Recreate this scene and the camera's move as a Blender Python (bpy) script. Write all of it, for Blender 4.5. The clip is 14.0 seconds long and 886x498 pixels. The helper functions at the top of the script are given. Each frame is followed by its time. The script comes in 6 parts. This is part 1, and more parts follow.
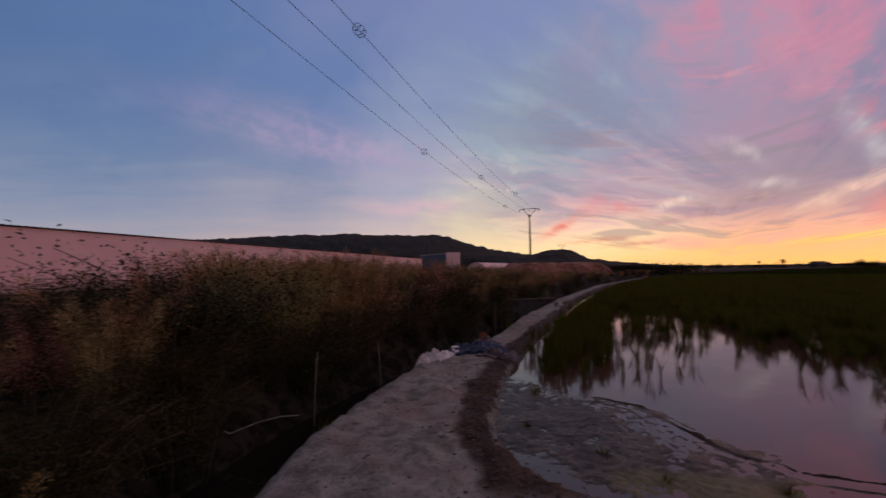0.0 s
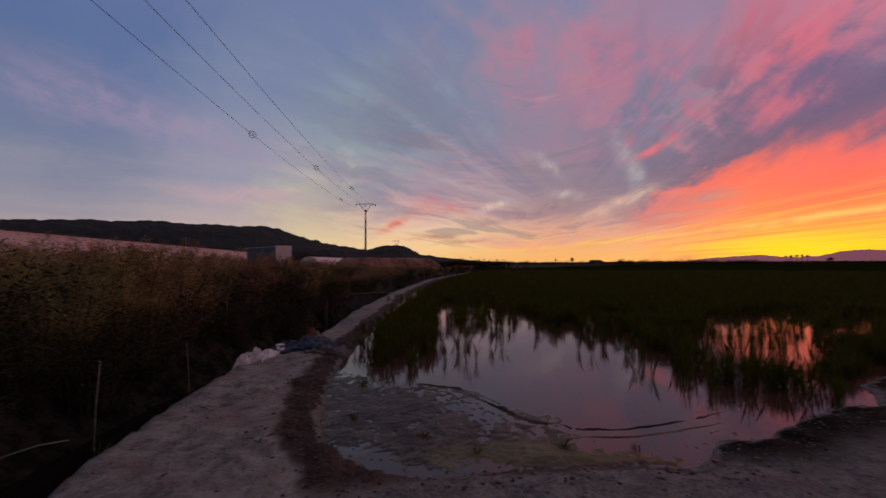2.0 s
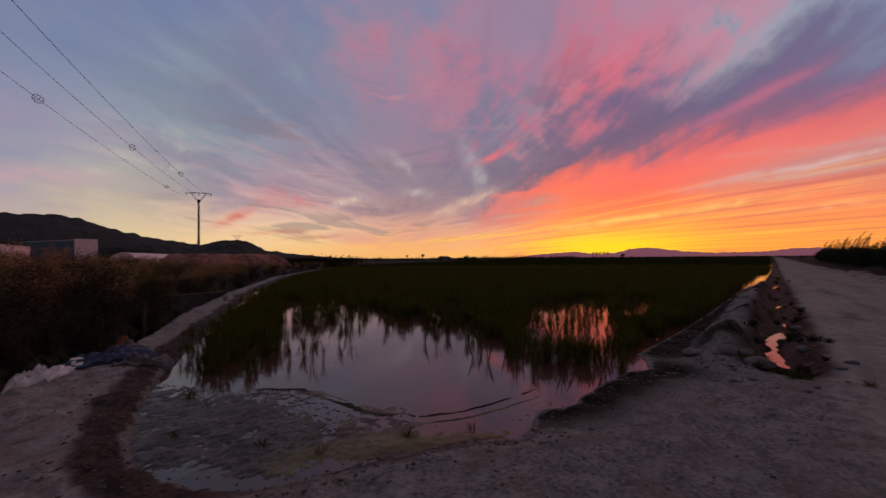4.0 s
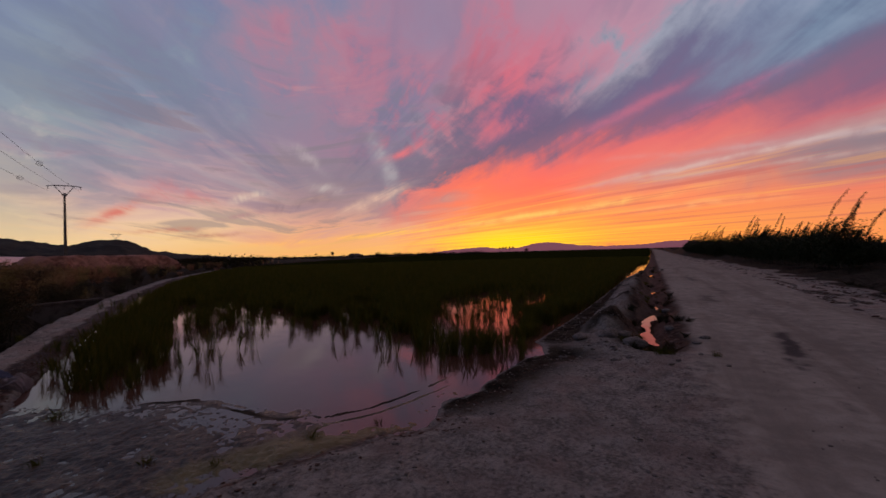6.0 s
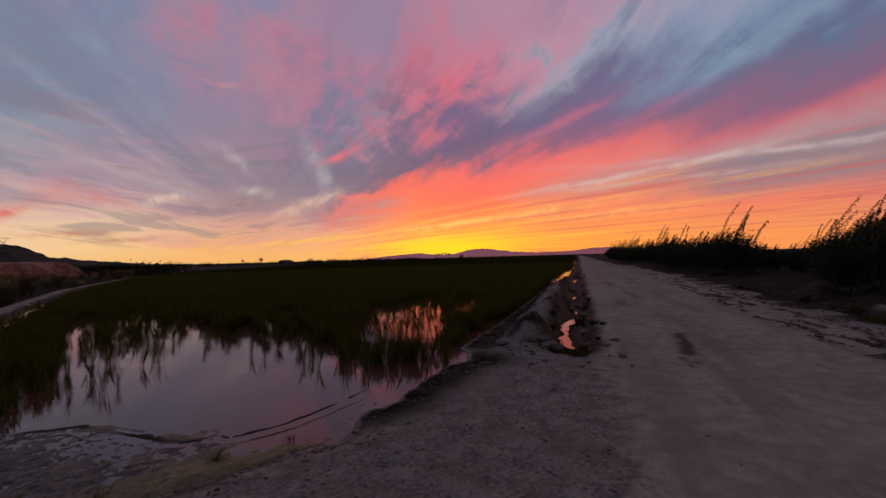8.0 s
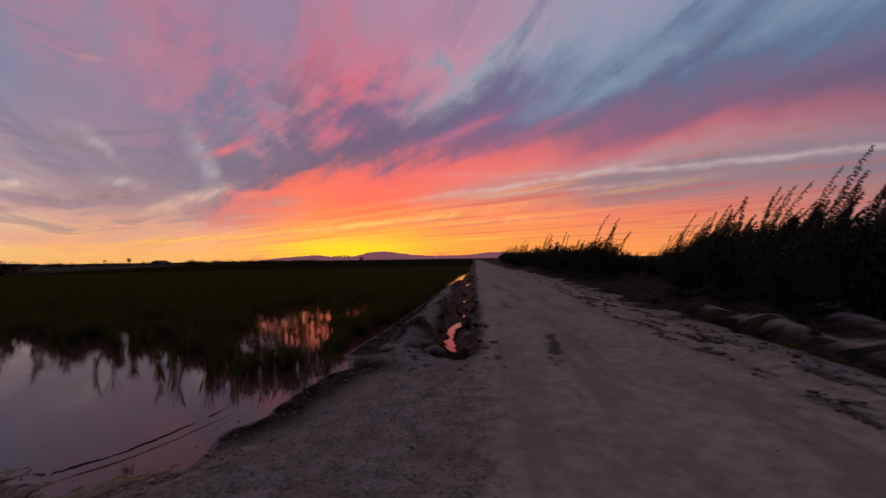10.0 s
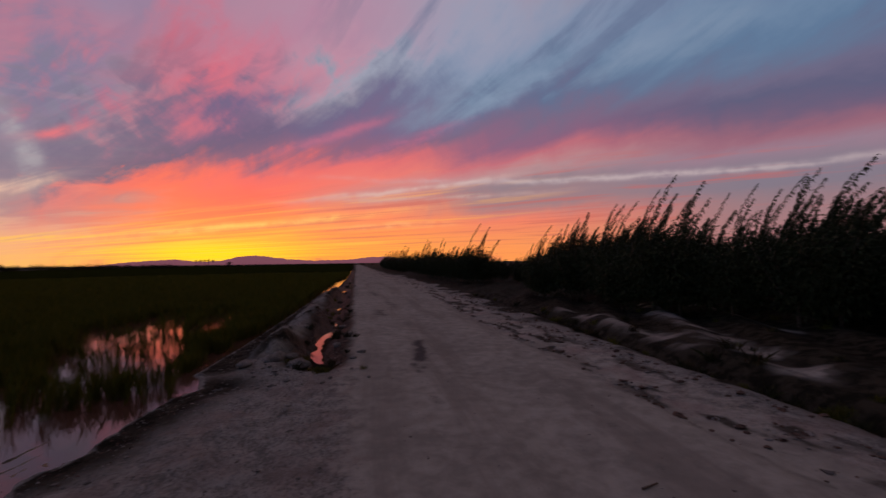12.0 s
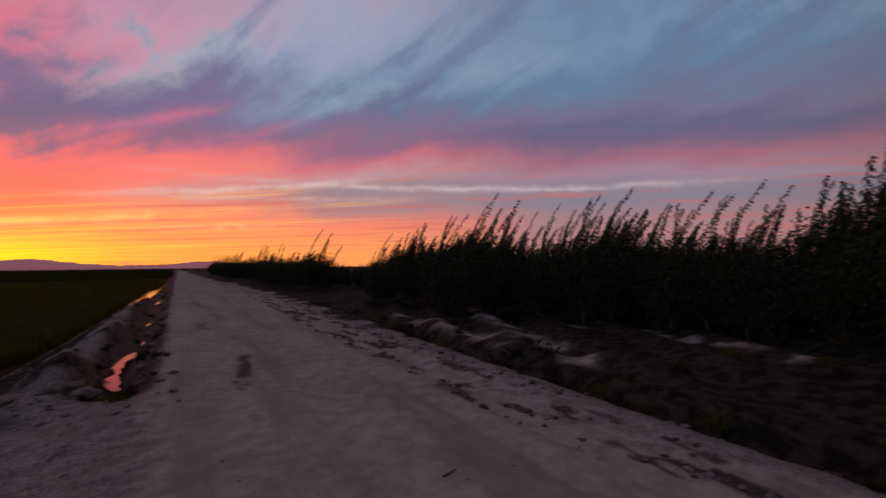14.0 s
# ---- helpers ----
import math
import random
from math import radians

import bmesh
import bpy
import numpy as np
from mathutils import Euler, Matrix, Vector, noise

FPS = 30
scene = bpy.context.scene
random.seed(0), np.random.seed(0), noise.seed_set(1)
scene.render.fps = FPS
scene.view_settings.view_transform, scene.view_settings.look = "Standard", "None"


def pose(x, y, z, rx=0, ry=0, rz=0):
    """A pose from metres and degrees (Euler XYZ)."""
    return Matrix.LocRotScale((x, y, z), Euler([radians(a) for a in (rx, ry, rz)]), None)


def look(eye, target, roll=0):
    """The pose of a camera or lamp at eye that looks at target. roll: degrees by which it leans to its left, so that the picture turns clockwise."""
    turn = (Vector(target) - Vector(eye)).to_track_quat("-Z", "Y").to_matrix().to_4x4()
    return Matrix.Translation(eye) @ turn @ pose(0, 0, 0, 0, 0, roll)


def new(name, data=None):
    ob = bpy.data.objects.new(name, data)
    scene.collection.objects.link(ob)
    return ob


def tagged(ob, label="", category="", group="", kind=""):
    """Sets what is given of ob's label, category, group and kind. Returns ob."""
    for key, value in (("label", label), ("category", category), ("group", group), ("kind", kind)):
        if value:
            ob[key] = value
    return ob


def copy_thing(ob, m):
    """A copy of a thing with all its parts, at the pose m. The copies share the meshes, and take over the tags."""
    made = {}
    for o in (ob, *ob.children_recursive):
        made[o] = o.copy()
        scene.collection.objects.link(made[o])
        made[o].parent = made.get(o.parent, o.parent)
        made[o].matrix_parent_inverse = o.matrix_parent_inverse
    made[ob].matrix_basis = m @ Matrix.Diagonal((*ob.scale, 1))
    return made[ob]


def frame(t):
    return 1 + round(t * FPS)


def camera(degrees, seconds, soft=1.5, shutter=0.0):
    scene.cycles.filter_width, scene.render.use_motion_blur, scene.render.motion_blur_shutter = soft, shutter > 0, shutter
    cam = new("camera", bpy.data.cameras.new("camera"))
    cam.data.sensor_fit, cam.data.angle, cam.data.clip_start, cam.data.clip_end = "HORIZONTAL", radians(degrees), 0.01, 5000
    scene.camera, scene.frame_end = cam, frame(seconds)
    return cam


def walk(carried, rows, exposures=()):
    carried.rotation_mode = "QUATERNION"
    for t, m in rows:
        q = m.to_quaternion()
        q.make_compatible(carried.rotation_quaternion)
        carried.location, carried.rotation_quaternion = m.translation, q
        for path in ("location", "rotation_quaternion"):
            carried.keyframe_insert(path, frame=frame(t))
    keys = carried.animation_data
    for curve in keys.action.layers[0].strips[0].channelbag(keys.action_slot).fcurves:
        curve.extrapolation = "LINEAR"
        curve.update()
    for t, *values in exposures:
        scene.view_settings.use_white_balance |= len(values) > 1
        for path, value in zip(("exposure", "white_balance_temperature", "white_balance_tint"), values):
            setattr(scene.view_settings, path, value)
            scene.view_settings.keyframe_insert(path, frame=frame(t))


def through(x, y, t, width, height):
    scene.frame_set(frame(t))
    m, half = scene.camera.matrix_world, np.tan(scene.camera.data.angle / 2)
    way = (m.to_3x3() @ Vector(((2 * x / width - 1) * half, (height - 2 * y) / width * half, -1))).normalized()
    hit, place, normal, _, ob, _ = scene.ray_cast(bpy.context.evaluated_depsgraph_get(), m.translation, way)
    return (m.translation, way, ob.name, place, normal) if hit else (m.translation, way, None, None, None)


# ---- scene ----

# Metres; the camera starts over the origin facing +y. The road runs along ROAD_DIR.
from math import sin, cos, tan, atan2, pi

# ---- camera ----
cam = camera(91.25, 14.0, soft=1.5, shutter=0.6)


def aim(t, x, y, z, yaw, pitch, roll):
    """A row for walk(): yaw clockwise from +y, in degrees."""
    a, p = radians(yaw), radians(pitch)
    d = Vector((sin(a) * cos(p), cos(a) * cos(p), sin(p)))
    eye = Vector((x, y, z))
    return (t, look(eye, eye + d, roll))


PATH = [aim(*r) for r in (
    (0, 0.000, 0.000, 1.551, 0.00, 2.67, -0.86),
    (0.5, 0.025, -0.002, 1.543, 6.65, 2.40, -0.89),
    (1, 0.038, -0.011, 1.545, 12.78, 1.98, -0.94),
    (1.5, 0.043, -0.021, 1.541, 17.32, 1.88, -0.80),
    (2, 0.058, 0.004, 1.525, 21.49, 1.80, -0.29),
    (2.5, 0.062, -0.015, 1.529, 26.51, 1.85, -0.28),
    (3, 0.081, -0.005, 1.517, 31.85, 1.63, -0.13),
    (3.5, 0.102, -0.006, 1.513, 37.41, 1.35, -0.23),
    (3.7, 0.106, -0.012, 1.512, 38.85, 1.29, -0.30),
    (5.8, 0.119, -0.110, 1.511, 51.22, 0.52, -1.40),
    (6, 0.119, -0.120, 1.511, 52.36, 0.54, -1.49),
    (6.5, 0.119, -0.154, 1.521, 54.33, 0.74, -1.77),
    (7, 0.128, -0.198, 1.530, 56.18, 1.02, -1.83),
    (7.2, 0.138, -0.216, 1.533, 57.16, 1.06, -1.80),
    (9.3, 0.300, -0.412, 1.562, 68.00, 1.19, -0.98),
    (9.5, 0.309, -0.436, 1.566, 69.59, 1.20, -0.93),
    (10, 0.318, -0.512, 1.580, 73.88, 1.26, -0.83),
    (10.5, 0.329, -0.583, 1.591, 76.66, 1.31, -0.72),
    (11, 0.325, -0.655, 1.620, 79.49, 1.44, -0.66),
    (11.5, 0.275, -0.715, 1.640, 83.69, 1.56, -0.75),
    (12, 0.232, -0.770, 1.670, 89.43, 1.68, -0.76),
    (12.5, 0.220, -0.790, 1.690, 93.17, 1.87, -0.30),
    (13, 0.185, -0.818, 1.724, 97.25, 1.97, 0.05),
    (13.5, 0.101, -0.885, 1.745, 103.04, 2.02, -0.21),
    (14, -0.001, -0.961, 1.744, 109.57, 2.15, -0.64),
)]
walk(cam, PATH, exposures=[(0, 0.36), (0.5, 0.30), (1.0, 0.20), (1.5, 0.08), (2.0, 0.0), (4.0, 0.0), (11.5, 0.0), (12.5, 0.07), (14, 0.17)])


# ---- world: dusk sky with cirrus bands that fan out from one point of the horizon ----
def lin(h):
    """Linear RGB from a hex sRGB colour."""
    c = [int(h[i:i + 2], 16) / 255 for i in (0, 2, 4)]
    return [v / 12.92 if v <= 0.04045 else ((v + 0.055) / 1.055) ** 2.4 for v in c]


class Nodes:
    """Short hand for a node tree."""

    def __init__(self, tree):
        self.t = tree
        tree.nodes.clear()

    def n(self, kind, **props):
        node = self.t.nodes.new(kind)
        for k, v in props.items():
            setattr(node, k, v)
        return node

    def put(self, node, slot, v):
        s = node.inputs[slot]
        if isinstance(v, bpy.types.NodeSocket):
            self.t.links.new(v, s)
        else:
            s.default_value = v

    def m(self, op, a, b=0.0, c=0.0, clamp=False):
        node = self.n("ShaderNodeMath", operation=op, use_clamp=clamp)
        for i, v in enumerate((a, b, c)):
            self.put(node, i, v)
        return node.outputs[0]

    def dot(self, a, v):
        node = self.n("ShaderNodeVectorMath", operation="DOT_PRODUCT")
        self.put(node, 0, a)
        self.put(node, 1, v)
        return node.outputs["Value"]

    def xyz(self, x, y, z):
        node = self.n("ShaderNodeCombineXYZ")
        for i, v in enumerate((x, y, z)):
            self.put(node, i, v)
        return node.outputs[0]

    def noise(self, vec, scale, detail=4, rough=0.55, dist=0.0, colour=False):
        node = self.n("ShaderNodeTexNoise")
        self.put(node, "Vector", vec)
        for k, v in (("Scale", scale), ("Detail", detail), ("Roughness", rough), ("Distortion", dist)):
            self.put(node, k, v)
        return node.outputs["Color" if colour else "Fac"]

    def ramp(self, fac, stops, interp="LINEAR"):
        node = self.n("ShaderNodeValToRGB")
        r = node.color_ramp
        r.interpolation = interp
        while len(r.elements) < len(stops):
            r.elements.new(0.5)
        for e, (p, c) in zip(r.elements, stops):
            e.position = p
            e.color = (*c, 1) if len(c) == 3 else c
        self.put(node, 0, fac)
        return node.outputs[0]

    def mix(self, fac, a, b, blend="MIX"):
        node = self.n("ShaderNodeMix", data_type="RGBA", blend_type=blend)
        self.put(node, 0, fac)
        for slot, v in ((6, a), (7, b)):
            self.put(node, slot, v if isinstance(v, bpy.types.NodeSocket) else (*v, 1))
        return node.outputs[2]

    def smooth(self, v, lo, hi, a=0.0, b=1.0):
        node = self.n("ShaderNodeMapRange", interpolation_type="SMOOTHSTEP")
        for i, x in enumerate((v, lo, hi, a, b)):
            self.put(node, i, x)
        return node.outputs[0]


SUN_AZ, SUN_EL = radians(61.5), radians(1.5)
FAN = radians(30)

SKY_LEVEL = 1.02
# colours of the cloud sheet round the fan's axis, from the horizon (0) over the top to the horizon again (180),
# at 20, 36, 50, 68 and 97 degrees from the axis; close to the axis they go by height, on its two sides
NEAR_RIGHT = ((0, "f4b66c"), (2.2, "eeac80"), (4.0, "d8a090"), (5.8, "a88890"), (8.5, "907e90"), (11, "8e7f92"), (13.5, "967f98"), (17, "8c8099"), (20, "84829e"))
NEAR_LEFT = ((0, "f0be78"), (2.2, "f2cc98"), (4.2, "e6c2a8"), (6.2, "d0aaa6"), (8.5, "ba9aa4"), (11, "aa94a4"), (13.5, "928ca0"), (17, "868aa2"), (20, "7e87a4"))
BAND_20 = ((0, "f49c54"), (8, "fb8c56"), (15, "ff7a58"), (22, "fa6e5e"), (25.5, "70607a"), (33, "7a6b86"), (40, "8a869c"), (47, "847a9a"), (57, "b07690"), (66, "b27c94"), (80, "9c829c"), (95, "8a84a0"), (110, "7e82a0"), (120, "7e89a2"), (135, "8896a8"), (145, "929ea8"), (155, "b4b4b0"), (165, "d0c2aa"), (172, "e0caa0"), (180, "e8c894"))
BAND_36 = ((0, "ff9a40"), (3, "ffac40"), (8, "ff9050"), (10.5, "ff7c54"), (14, "fa6a5c"), (18.5, "f06a68"), (21, "84607c"), (25, "6a5c7e"), (29, "7c6084"), (33, "b06a86"), (38, "d06c82"), (44, "b27a94"), (51, "947e9c"), (63, "9482a0"), (78, "8083a4"), (95, "7681a6"), (115, "6e7ba6"), (132, "707ea6"), (145, "7c88a8"), (158, "8a92aa"), (165, "9c98ac"), (172, "b6a6a8"), (177, "d2b6a0"), (180, "daba9c"))
BAND_50 = ((0, "ff9848"), (3, "ffa04e"), (5.6, "fc8c58"), (8.2, "fa8a62"), (10, "d88478"), (12, "cc8484"), (14, "ea7a72"), (17, "e46e70"), (19, "8c607c"), (21.6, "7a6286"), (25, "6c6488"), (28, "7f8098"), (30, "9296ac"), (33, "b88ca4"), (38, "b084a0"), (45, "ae88a2"), (60, "b08498"), (90, "94849c"), (120, "6e769f"), (140, "61729f"), (151, "5b709e"), (158, "68769c"), (165, "727d9c"), (172, "9390a1"), (177, "b29d9c"), (180, "bea398"))
BAND_68 = ((0, "ff9c54"), (3, "f4925c"), (5.8, "ec7e66"), (7.6, "a47c82"), (10.5, "8e7c88"), (12.2, "b88c92"), (14, "c06c7a"), (16, "8e607e"), (19, "766684"), (21.5, "5f6c8e"), (24, "7084a2"), (27, "8090ae"), (32.6, "9498b2"), (42, "a494aa"), (60, "a48890"), (90, "887a80"), (112, "727296"), (130, "5b6d98"), (150, "4c6796"), (160, "526994"), (167, "5f7498"), (174, "83899f"), (180, "a3949a"))
BAND_97 = ((0, "a87a7c"), (4, "a0787e"), (6, "947882"), (8, "7e7688"), (9.8, "86788a"), (11.2, "947a8e"), (13.0, "986478"), (15, "6c5c7a"), (16.8, "5c5c7c"), (18.5, "6c6684"), (20.5, "627090"), (23.5, "5c7698"), (27, "6a82a2"), (31, "647a9c"), (40, "707486"), (55, "746264"), (90, "6c5856"), (118, "5b4d60"), (132, "40507c"), (156, "3c5682"), (168, "596d91"), (174, "81899e"), (180, "989098"))


def build_world():
    w = bpy.data.worlds.new("dusk_sky")
    scene.world = w
    w.use_nodes = True
    k = Nodes(w.node_tree)
    d = k.n("ShaderNodeTexCoord").outputs["Generated"]
    along = k.dot(d, (sin(FAN), cos(FAN), 0))
    side = k.dot(d, (cos(FAN), -sin(FAN), 0))
    up = k.m("ABSOLUTE", k.dot(d, (0, 0, 1)))
    z = k.m("MAXIMUM", up, 0.012)
    el = k.m("MULTIPLY", k.m("ARCSINE", up), 180 / pi)
    az = k.m("ADD", 60.0, k.m("MULTIPLY", k.m("ARCTAN2", k.dot(d, (cos(pi / 3), -sin(pi / 3), 0)), k.dot(d, (sin(pi / 3), cos(pi / 3), 0))), 180 / pi))
    # round the axis (phi), away from it (theta)
    phi0 = k.m("ARCTAN2", z, side)
    phi = k.m("MULTIPLY", phi0, 180 / pi)
    theta = k.m("MULTIPLY", k.m("ARCCOSINE", along), 180 / pi)
    lane = k.m("LOGARITHM", k.m("TANGENT", k.m("MULTIPLY", phi0, 0.5)), 2.718282)
    out = k.m("MULTIPLY", theta, 0.03)
    streak = k.noise(k.xyz(out, k.m("MULTIPLY", lane, 3.4), 3.1), 1.0, 5, 0.5, 0.25)
    thread = k.noise(k.xyz(k.m("MULTIPLY", theta, 0.055), k.m("MULTIPLY", lane, 11.0), 7.7), 1.0, 4, 0.55, 0.3)
    # feathers that lean across the lanes, and curls without a direction
    feather = k.noise(k.xyz(k.m("MULTIPLY", theta, 0.05), k.m("SUBTRACT", k.m("MULTIPLY", lane, 4.5), k.m("MULTIPLY", theta, 0.10)), 5.5), 1.0, 6, 0.56, 0.35)
    curl = k.noise(d, 9.5, 7, 0.60, 0.5)
    puffs = k.noise(k.xyz(k.m("MULTIPLY", theta, 0.08), k.m("MULTIPLY", lane, 2.2), 1.3), 1.0, 5, 0.55, 0.5)
    shred = k.noise(k.xyz(k.m("MULTIPLY", az, 0.07), k.m("MULTIPLY", k.m("ADD", el, k.m("MULTIPLY", k.m("ABSOLUTE", k.m("SUBTRACT", az, 33.0)), -0.16)), 0.42), 2.2), 1.0, 6, 0.58, 0.6)
    s0, f0, p0, c0, h0 = (k.m("SUBTRACT", q, 0.5) for q in (streak, feather, puffs, curl, shred))
    # bands waver in proportion to their height over the horizon, less on the low right
    tri = k.m("MINIMUM", phi, k.m("SUBTRACT", 180.0, phi))
    calm = k.smooth(phi, 14, 30, 0.32, 1.0)
    bend = k.m("ADD", k.m("ADD", k.m("MULTIPLY", s0, 0.30), k.m("MULTIPLY", f0, 0.65)), k.m("ADD", k.m("MULTIPLY", p0, 0.40), k.m("MULTIPLY", c0, k.smooth(theta, 14, 40, 1.7, 0.5))))
    f = k.m("DIVIDE", k.m("ADD", phi, k.m("MULTIPLY", bend, k.m("MULTIPLY", tri, calm))), 180.0, clamp=True)
    th = k.m("ADD", theta, k.m("ADD", k.m("MULTIPLY", h0, k.smooth(theta, 18, 40, 24.0, 0.0)), k.m("MULTIPLY", c0, 10.0)))
    cols = [k.ramp(f, [(p / 180, lin(c)) for p, c in b]) for b in (BAND_20, BAND_36, BAND_50, BAND_68, BAND_97)]
    e2 = k.m("DIVIDE", k.m("ADD", el, k.m("MULTIPLY", h0, k.smooth(el, 1, 9, 6.0, 17.0))), 20.0, clamp=True)
    warm = k.ramp(e2, [(p / 20, lin(q)) for p, q in NEAR_RIGHT])
    pale = k.ramp(e2, [(p / 20, lin(q)) for p, q in NEAR_LEFT])
    c = k.mix(k.smooth(k.m("ADD", side, k.m("MULTIPLY", h0, 0.5)), -0.20, 0.12), pale, warm)
    near = k.m("MULTIPLY", k.smooth(theta, 30, 16), k.smooth(el, 1.0, 3.5))
    for q, lo, hi in zip(cols, (13, 24, 36, 50, 68), (29, 37, 50, 68, 97)):
        c = k.mix(k.smooth(th, lo, hi), c, q)
    # cirrus in the fan: rosy feathers and mauve gaps, softer towards the top
    zone = k.m("MULTIPLY", k.m("MULTIPLY", k.smooth(phi, 24, 32), k.smooth(k.m("ADD", phi, k.m("MULTIPLY", theta, 0.9)), 86, 63)), k.m("MULTIPLY", k.smooth(theta, 14, 26), k.smooth(theta, 60, 40)))
    mixed = k.m("ADD", k.m("MULTIPLY", feather, 0.34), k.m("MULTIPLY", curl, 0.66))
    c = k.mix(k.m("MULTIPLY", zone, k.smooth(mixed, 0.49, 0.62, 0, 0.60)), c, lin("da6c7e"))
    c = k.mix(k.m("MULTIPLY", zone, k.smooth(mixed, 0.50, 0.40, 0, 0.62)), c, lin("6e6886"))
    c = k.mix(k.m("MULTIPLY", zone, k.smooth(k.m("ADD", k.m("MULTIPLY", thread, 0.5), k.m("MULTIPLY", curl, 0.5)), 0.55, 0.68, 0, 0.28)), c, lin("dc9ca6"))
    c = k.mix(k.m("MULTIPLY", zone, k.smooth(thread, 0.49, 0.36, 0, 0.38)), c, lin("6e6886"))
    # grey and cream shreds round the axis
    c = k.mix(k.m("MULTIPLY", near, k.smooth(shred, 0.47, 0.37, 0, 0.60)), c, lin("847888"))
    c = k.mix(k.m("MULTIPLY", near, k.smooth(shred, 0.55, 0.68, 0, 0.28)), c, lin("d09c9c"))
    # lanes on the left: grey-blue between pale cream
    ax2 = (sin(radians(40)) * cos(radians(4)), cos(radians(40)) * cos(radians(4)), sin(radians(4)))
    psi = k.m("MULTIPLY", k.m("ARCTAN2", k.m("SUBTRACT", up, sin(radians(4))), k.dot(d, (-cos(radians(40)), sin(radians(40)), 0))), 180 / pi)
    theta2 = k.m("MULTIPLY", k.m("ARCCOSINE", k.dot(d, ax2)), 180 / pi)
    rays = k.noise(k.xyz(k.m("MULTIPLY", theta2, 0.045), k.m("ADD", k.m("MULTIPLY", psi, 0.11), k.m("MULTIPLY", c0, 0.8)), 9.1), 1.0, 5, 0.52, 0.3)
    left = k.m("MULTIPLY", k.m("MULTIPLY", k.smooth(psi, -6, 8), k.smooth(psi, 62, 30)), k.m("MULTIPLY", k.smooth(theta2, 5, 13), k.smooth(theta2, 50, 26)))
    both = k.m("ADD", k.m("MULTIPLY", streak, 0.55), k.m("MULTIPLY", feather, 0.45))
    c = k.mix(k.m("MULTIPLY", left, k.smooth(rays, 0.51, 0.38, 0, 0.48)), c, lin("6e7690"))
    c = k.mix(k.m("MULTIPLY", left, k.smooth(rays, 0.53, 0.68, 0, 0.26)), c, lin("b4acb2"))
    # right of the fan: slate feathers and thin pale cloud
    thin = k.m("MULTIPLY", k.smooth(theta, 44, 60), k.m("MULTIPLY", k.smooth(phi, 17, 23), k.smooth(phi, 70, 38)))
    c = k.mix(k.m("MULTIPLY", thin, k.smooth(feather, 0.49, 0.36, 0, 0.50)), c, lin("5f688a"))
    c = k.mix(k.m("MULTIPLY", thin, k.smooth(both, 0.53, 0.68, 0, 0.22)), c, lin("94a2b8"))
    # fine threads low over the sunset
    low = k.m("MULTIPLY", k.smooth(phi, 16, 9), k.smooth(theta, 14, 26))
    c = k.mix(k.m("MULTIPLY", low, k.m("MULTIPLY", k.smooth(theta, 85, 55), k.smooth(thread, 0.54, 0.70, 0, 0.45))), c, lin("ffb858"))
    c = k.mix(k.m("MULTIPLY", low, k.smooth(thread, 0.47, 0.32, 0, 0.50)), c, lin("c4605c"))

    # single clouds: a ragged stroke from one bearing and height to another
    swirl = k.n("ShaderNodeSeparateColor")
    k.put(swirl, 0, k.noise(d, 11.0, 5, 0.55, 0.3, True))
    rag = k.noise(d, 26.0, 4, 0.55, 0.4)
    ragged = k.smooth(k.m("ADD", k.m("MULTIPLY", rag, 0.5), k.m("MULTIPLY", thread, 0.5)), 0.40, 0.58, 0.35, 1.0)

    def stroke(c, a0, e0, a1, e1, width, colour, amount, wild=3.0):
        x = k.m("ADD", k.m("SUBTRACT", az, (a0 + a1) / 2), k.m("MULTIPLY", k.m("SUBTRACT", swirl.outputs[0], 0.5), wild))
        y = k.m("ADD", k.m("SUBTRACT", el, (e0 + e1) / 2), k.m("MULTIPLY", k.m("SUBTRACT", swirl.outputs[1], 0.5), wild))
        L = math.hypot(a1 - a0, e1 - e0)
        ca, sa = (a1 - a0) / L, (e1 - e0) / L
        p = k.m("MULTIPLY", k.m("ADD", k.m("MULTIPLY", x, ca), k.m("MULTIPLY", y, sa)), 1.7 / L)
        q = k.m("MULTIPLY", k.m("SUBTRACT", k.m("MULTIPLY", y, ca), k.m("MULTIPLY", x, sa)), 1 / width)
        r2 = k.m("ADD", k.m("POWER", k.m("ABSOLUTE", p), 2.6), k.m("MULTIPLY", q, q))
        g = k.m("MULTIPLY", k.m("EXPONENT", k.m("MULTIPLY", r2, -1.0)), k.m("MULTIPLY", ragged, amount))
        return k.mix(g, c, lin(colour))

    # the dark knot with its pale shreds
    c = stroke(c, 40, 11.0, 50, 13.5, 2.6, "6c6884", 0.60, 5)
    c = stroke(c, 43.6, 14.6, 45.8, 9.0, 0.9, "b0acb4", 0.75, 4)
    c = stroke(c, 40.2, 5.6, 46.6, 8.5, 0.55, "ecc4ae", 0.95, 2)
    c = stroke(c, 35.4, 8.6, 39.0, 7.8, 0.7, "c4b8b8", 0.80, 4)
    c = stroke(c, 33.0, 13.8, 36.6, 10.8, 0.65, "b4a6ae", 0.75, 4)
    c = stroke(c, 26.6, 6.9, 29.8, 7.6, 0.45, "e4ccba", 0.80, 3)
    c = stroke(c, 45.2, 12.2, 50.0, 14.2, 0.45, "e4747e", 0.90, 2)
    c = stroke(c, 30.0, 6.0, 38.0, 6.8, 0.6, "86707c", 0.70, 3)
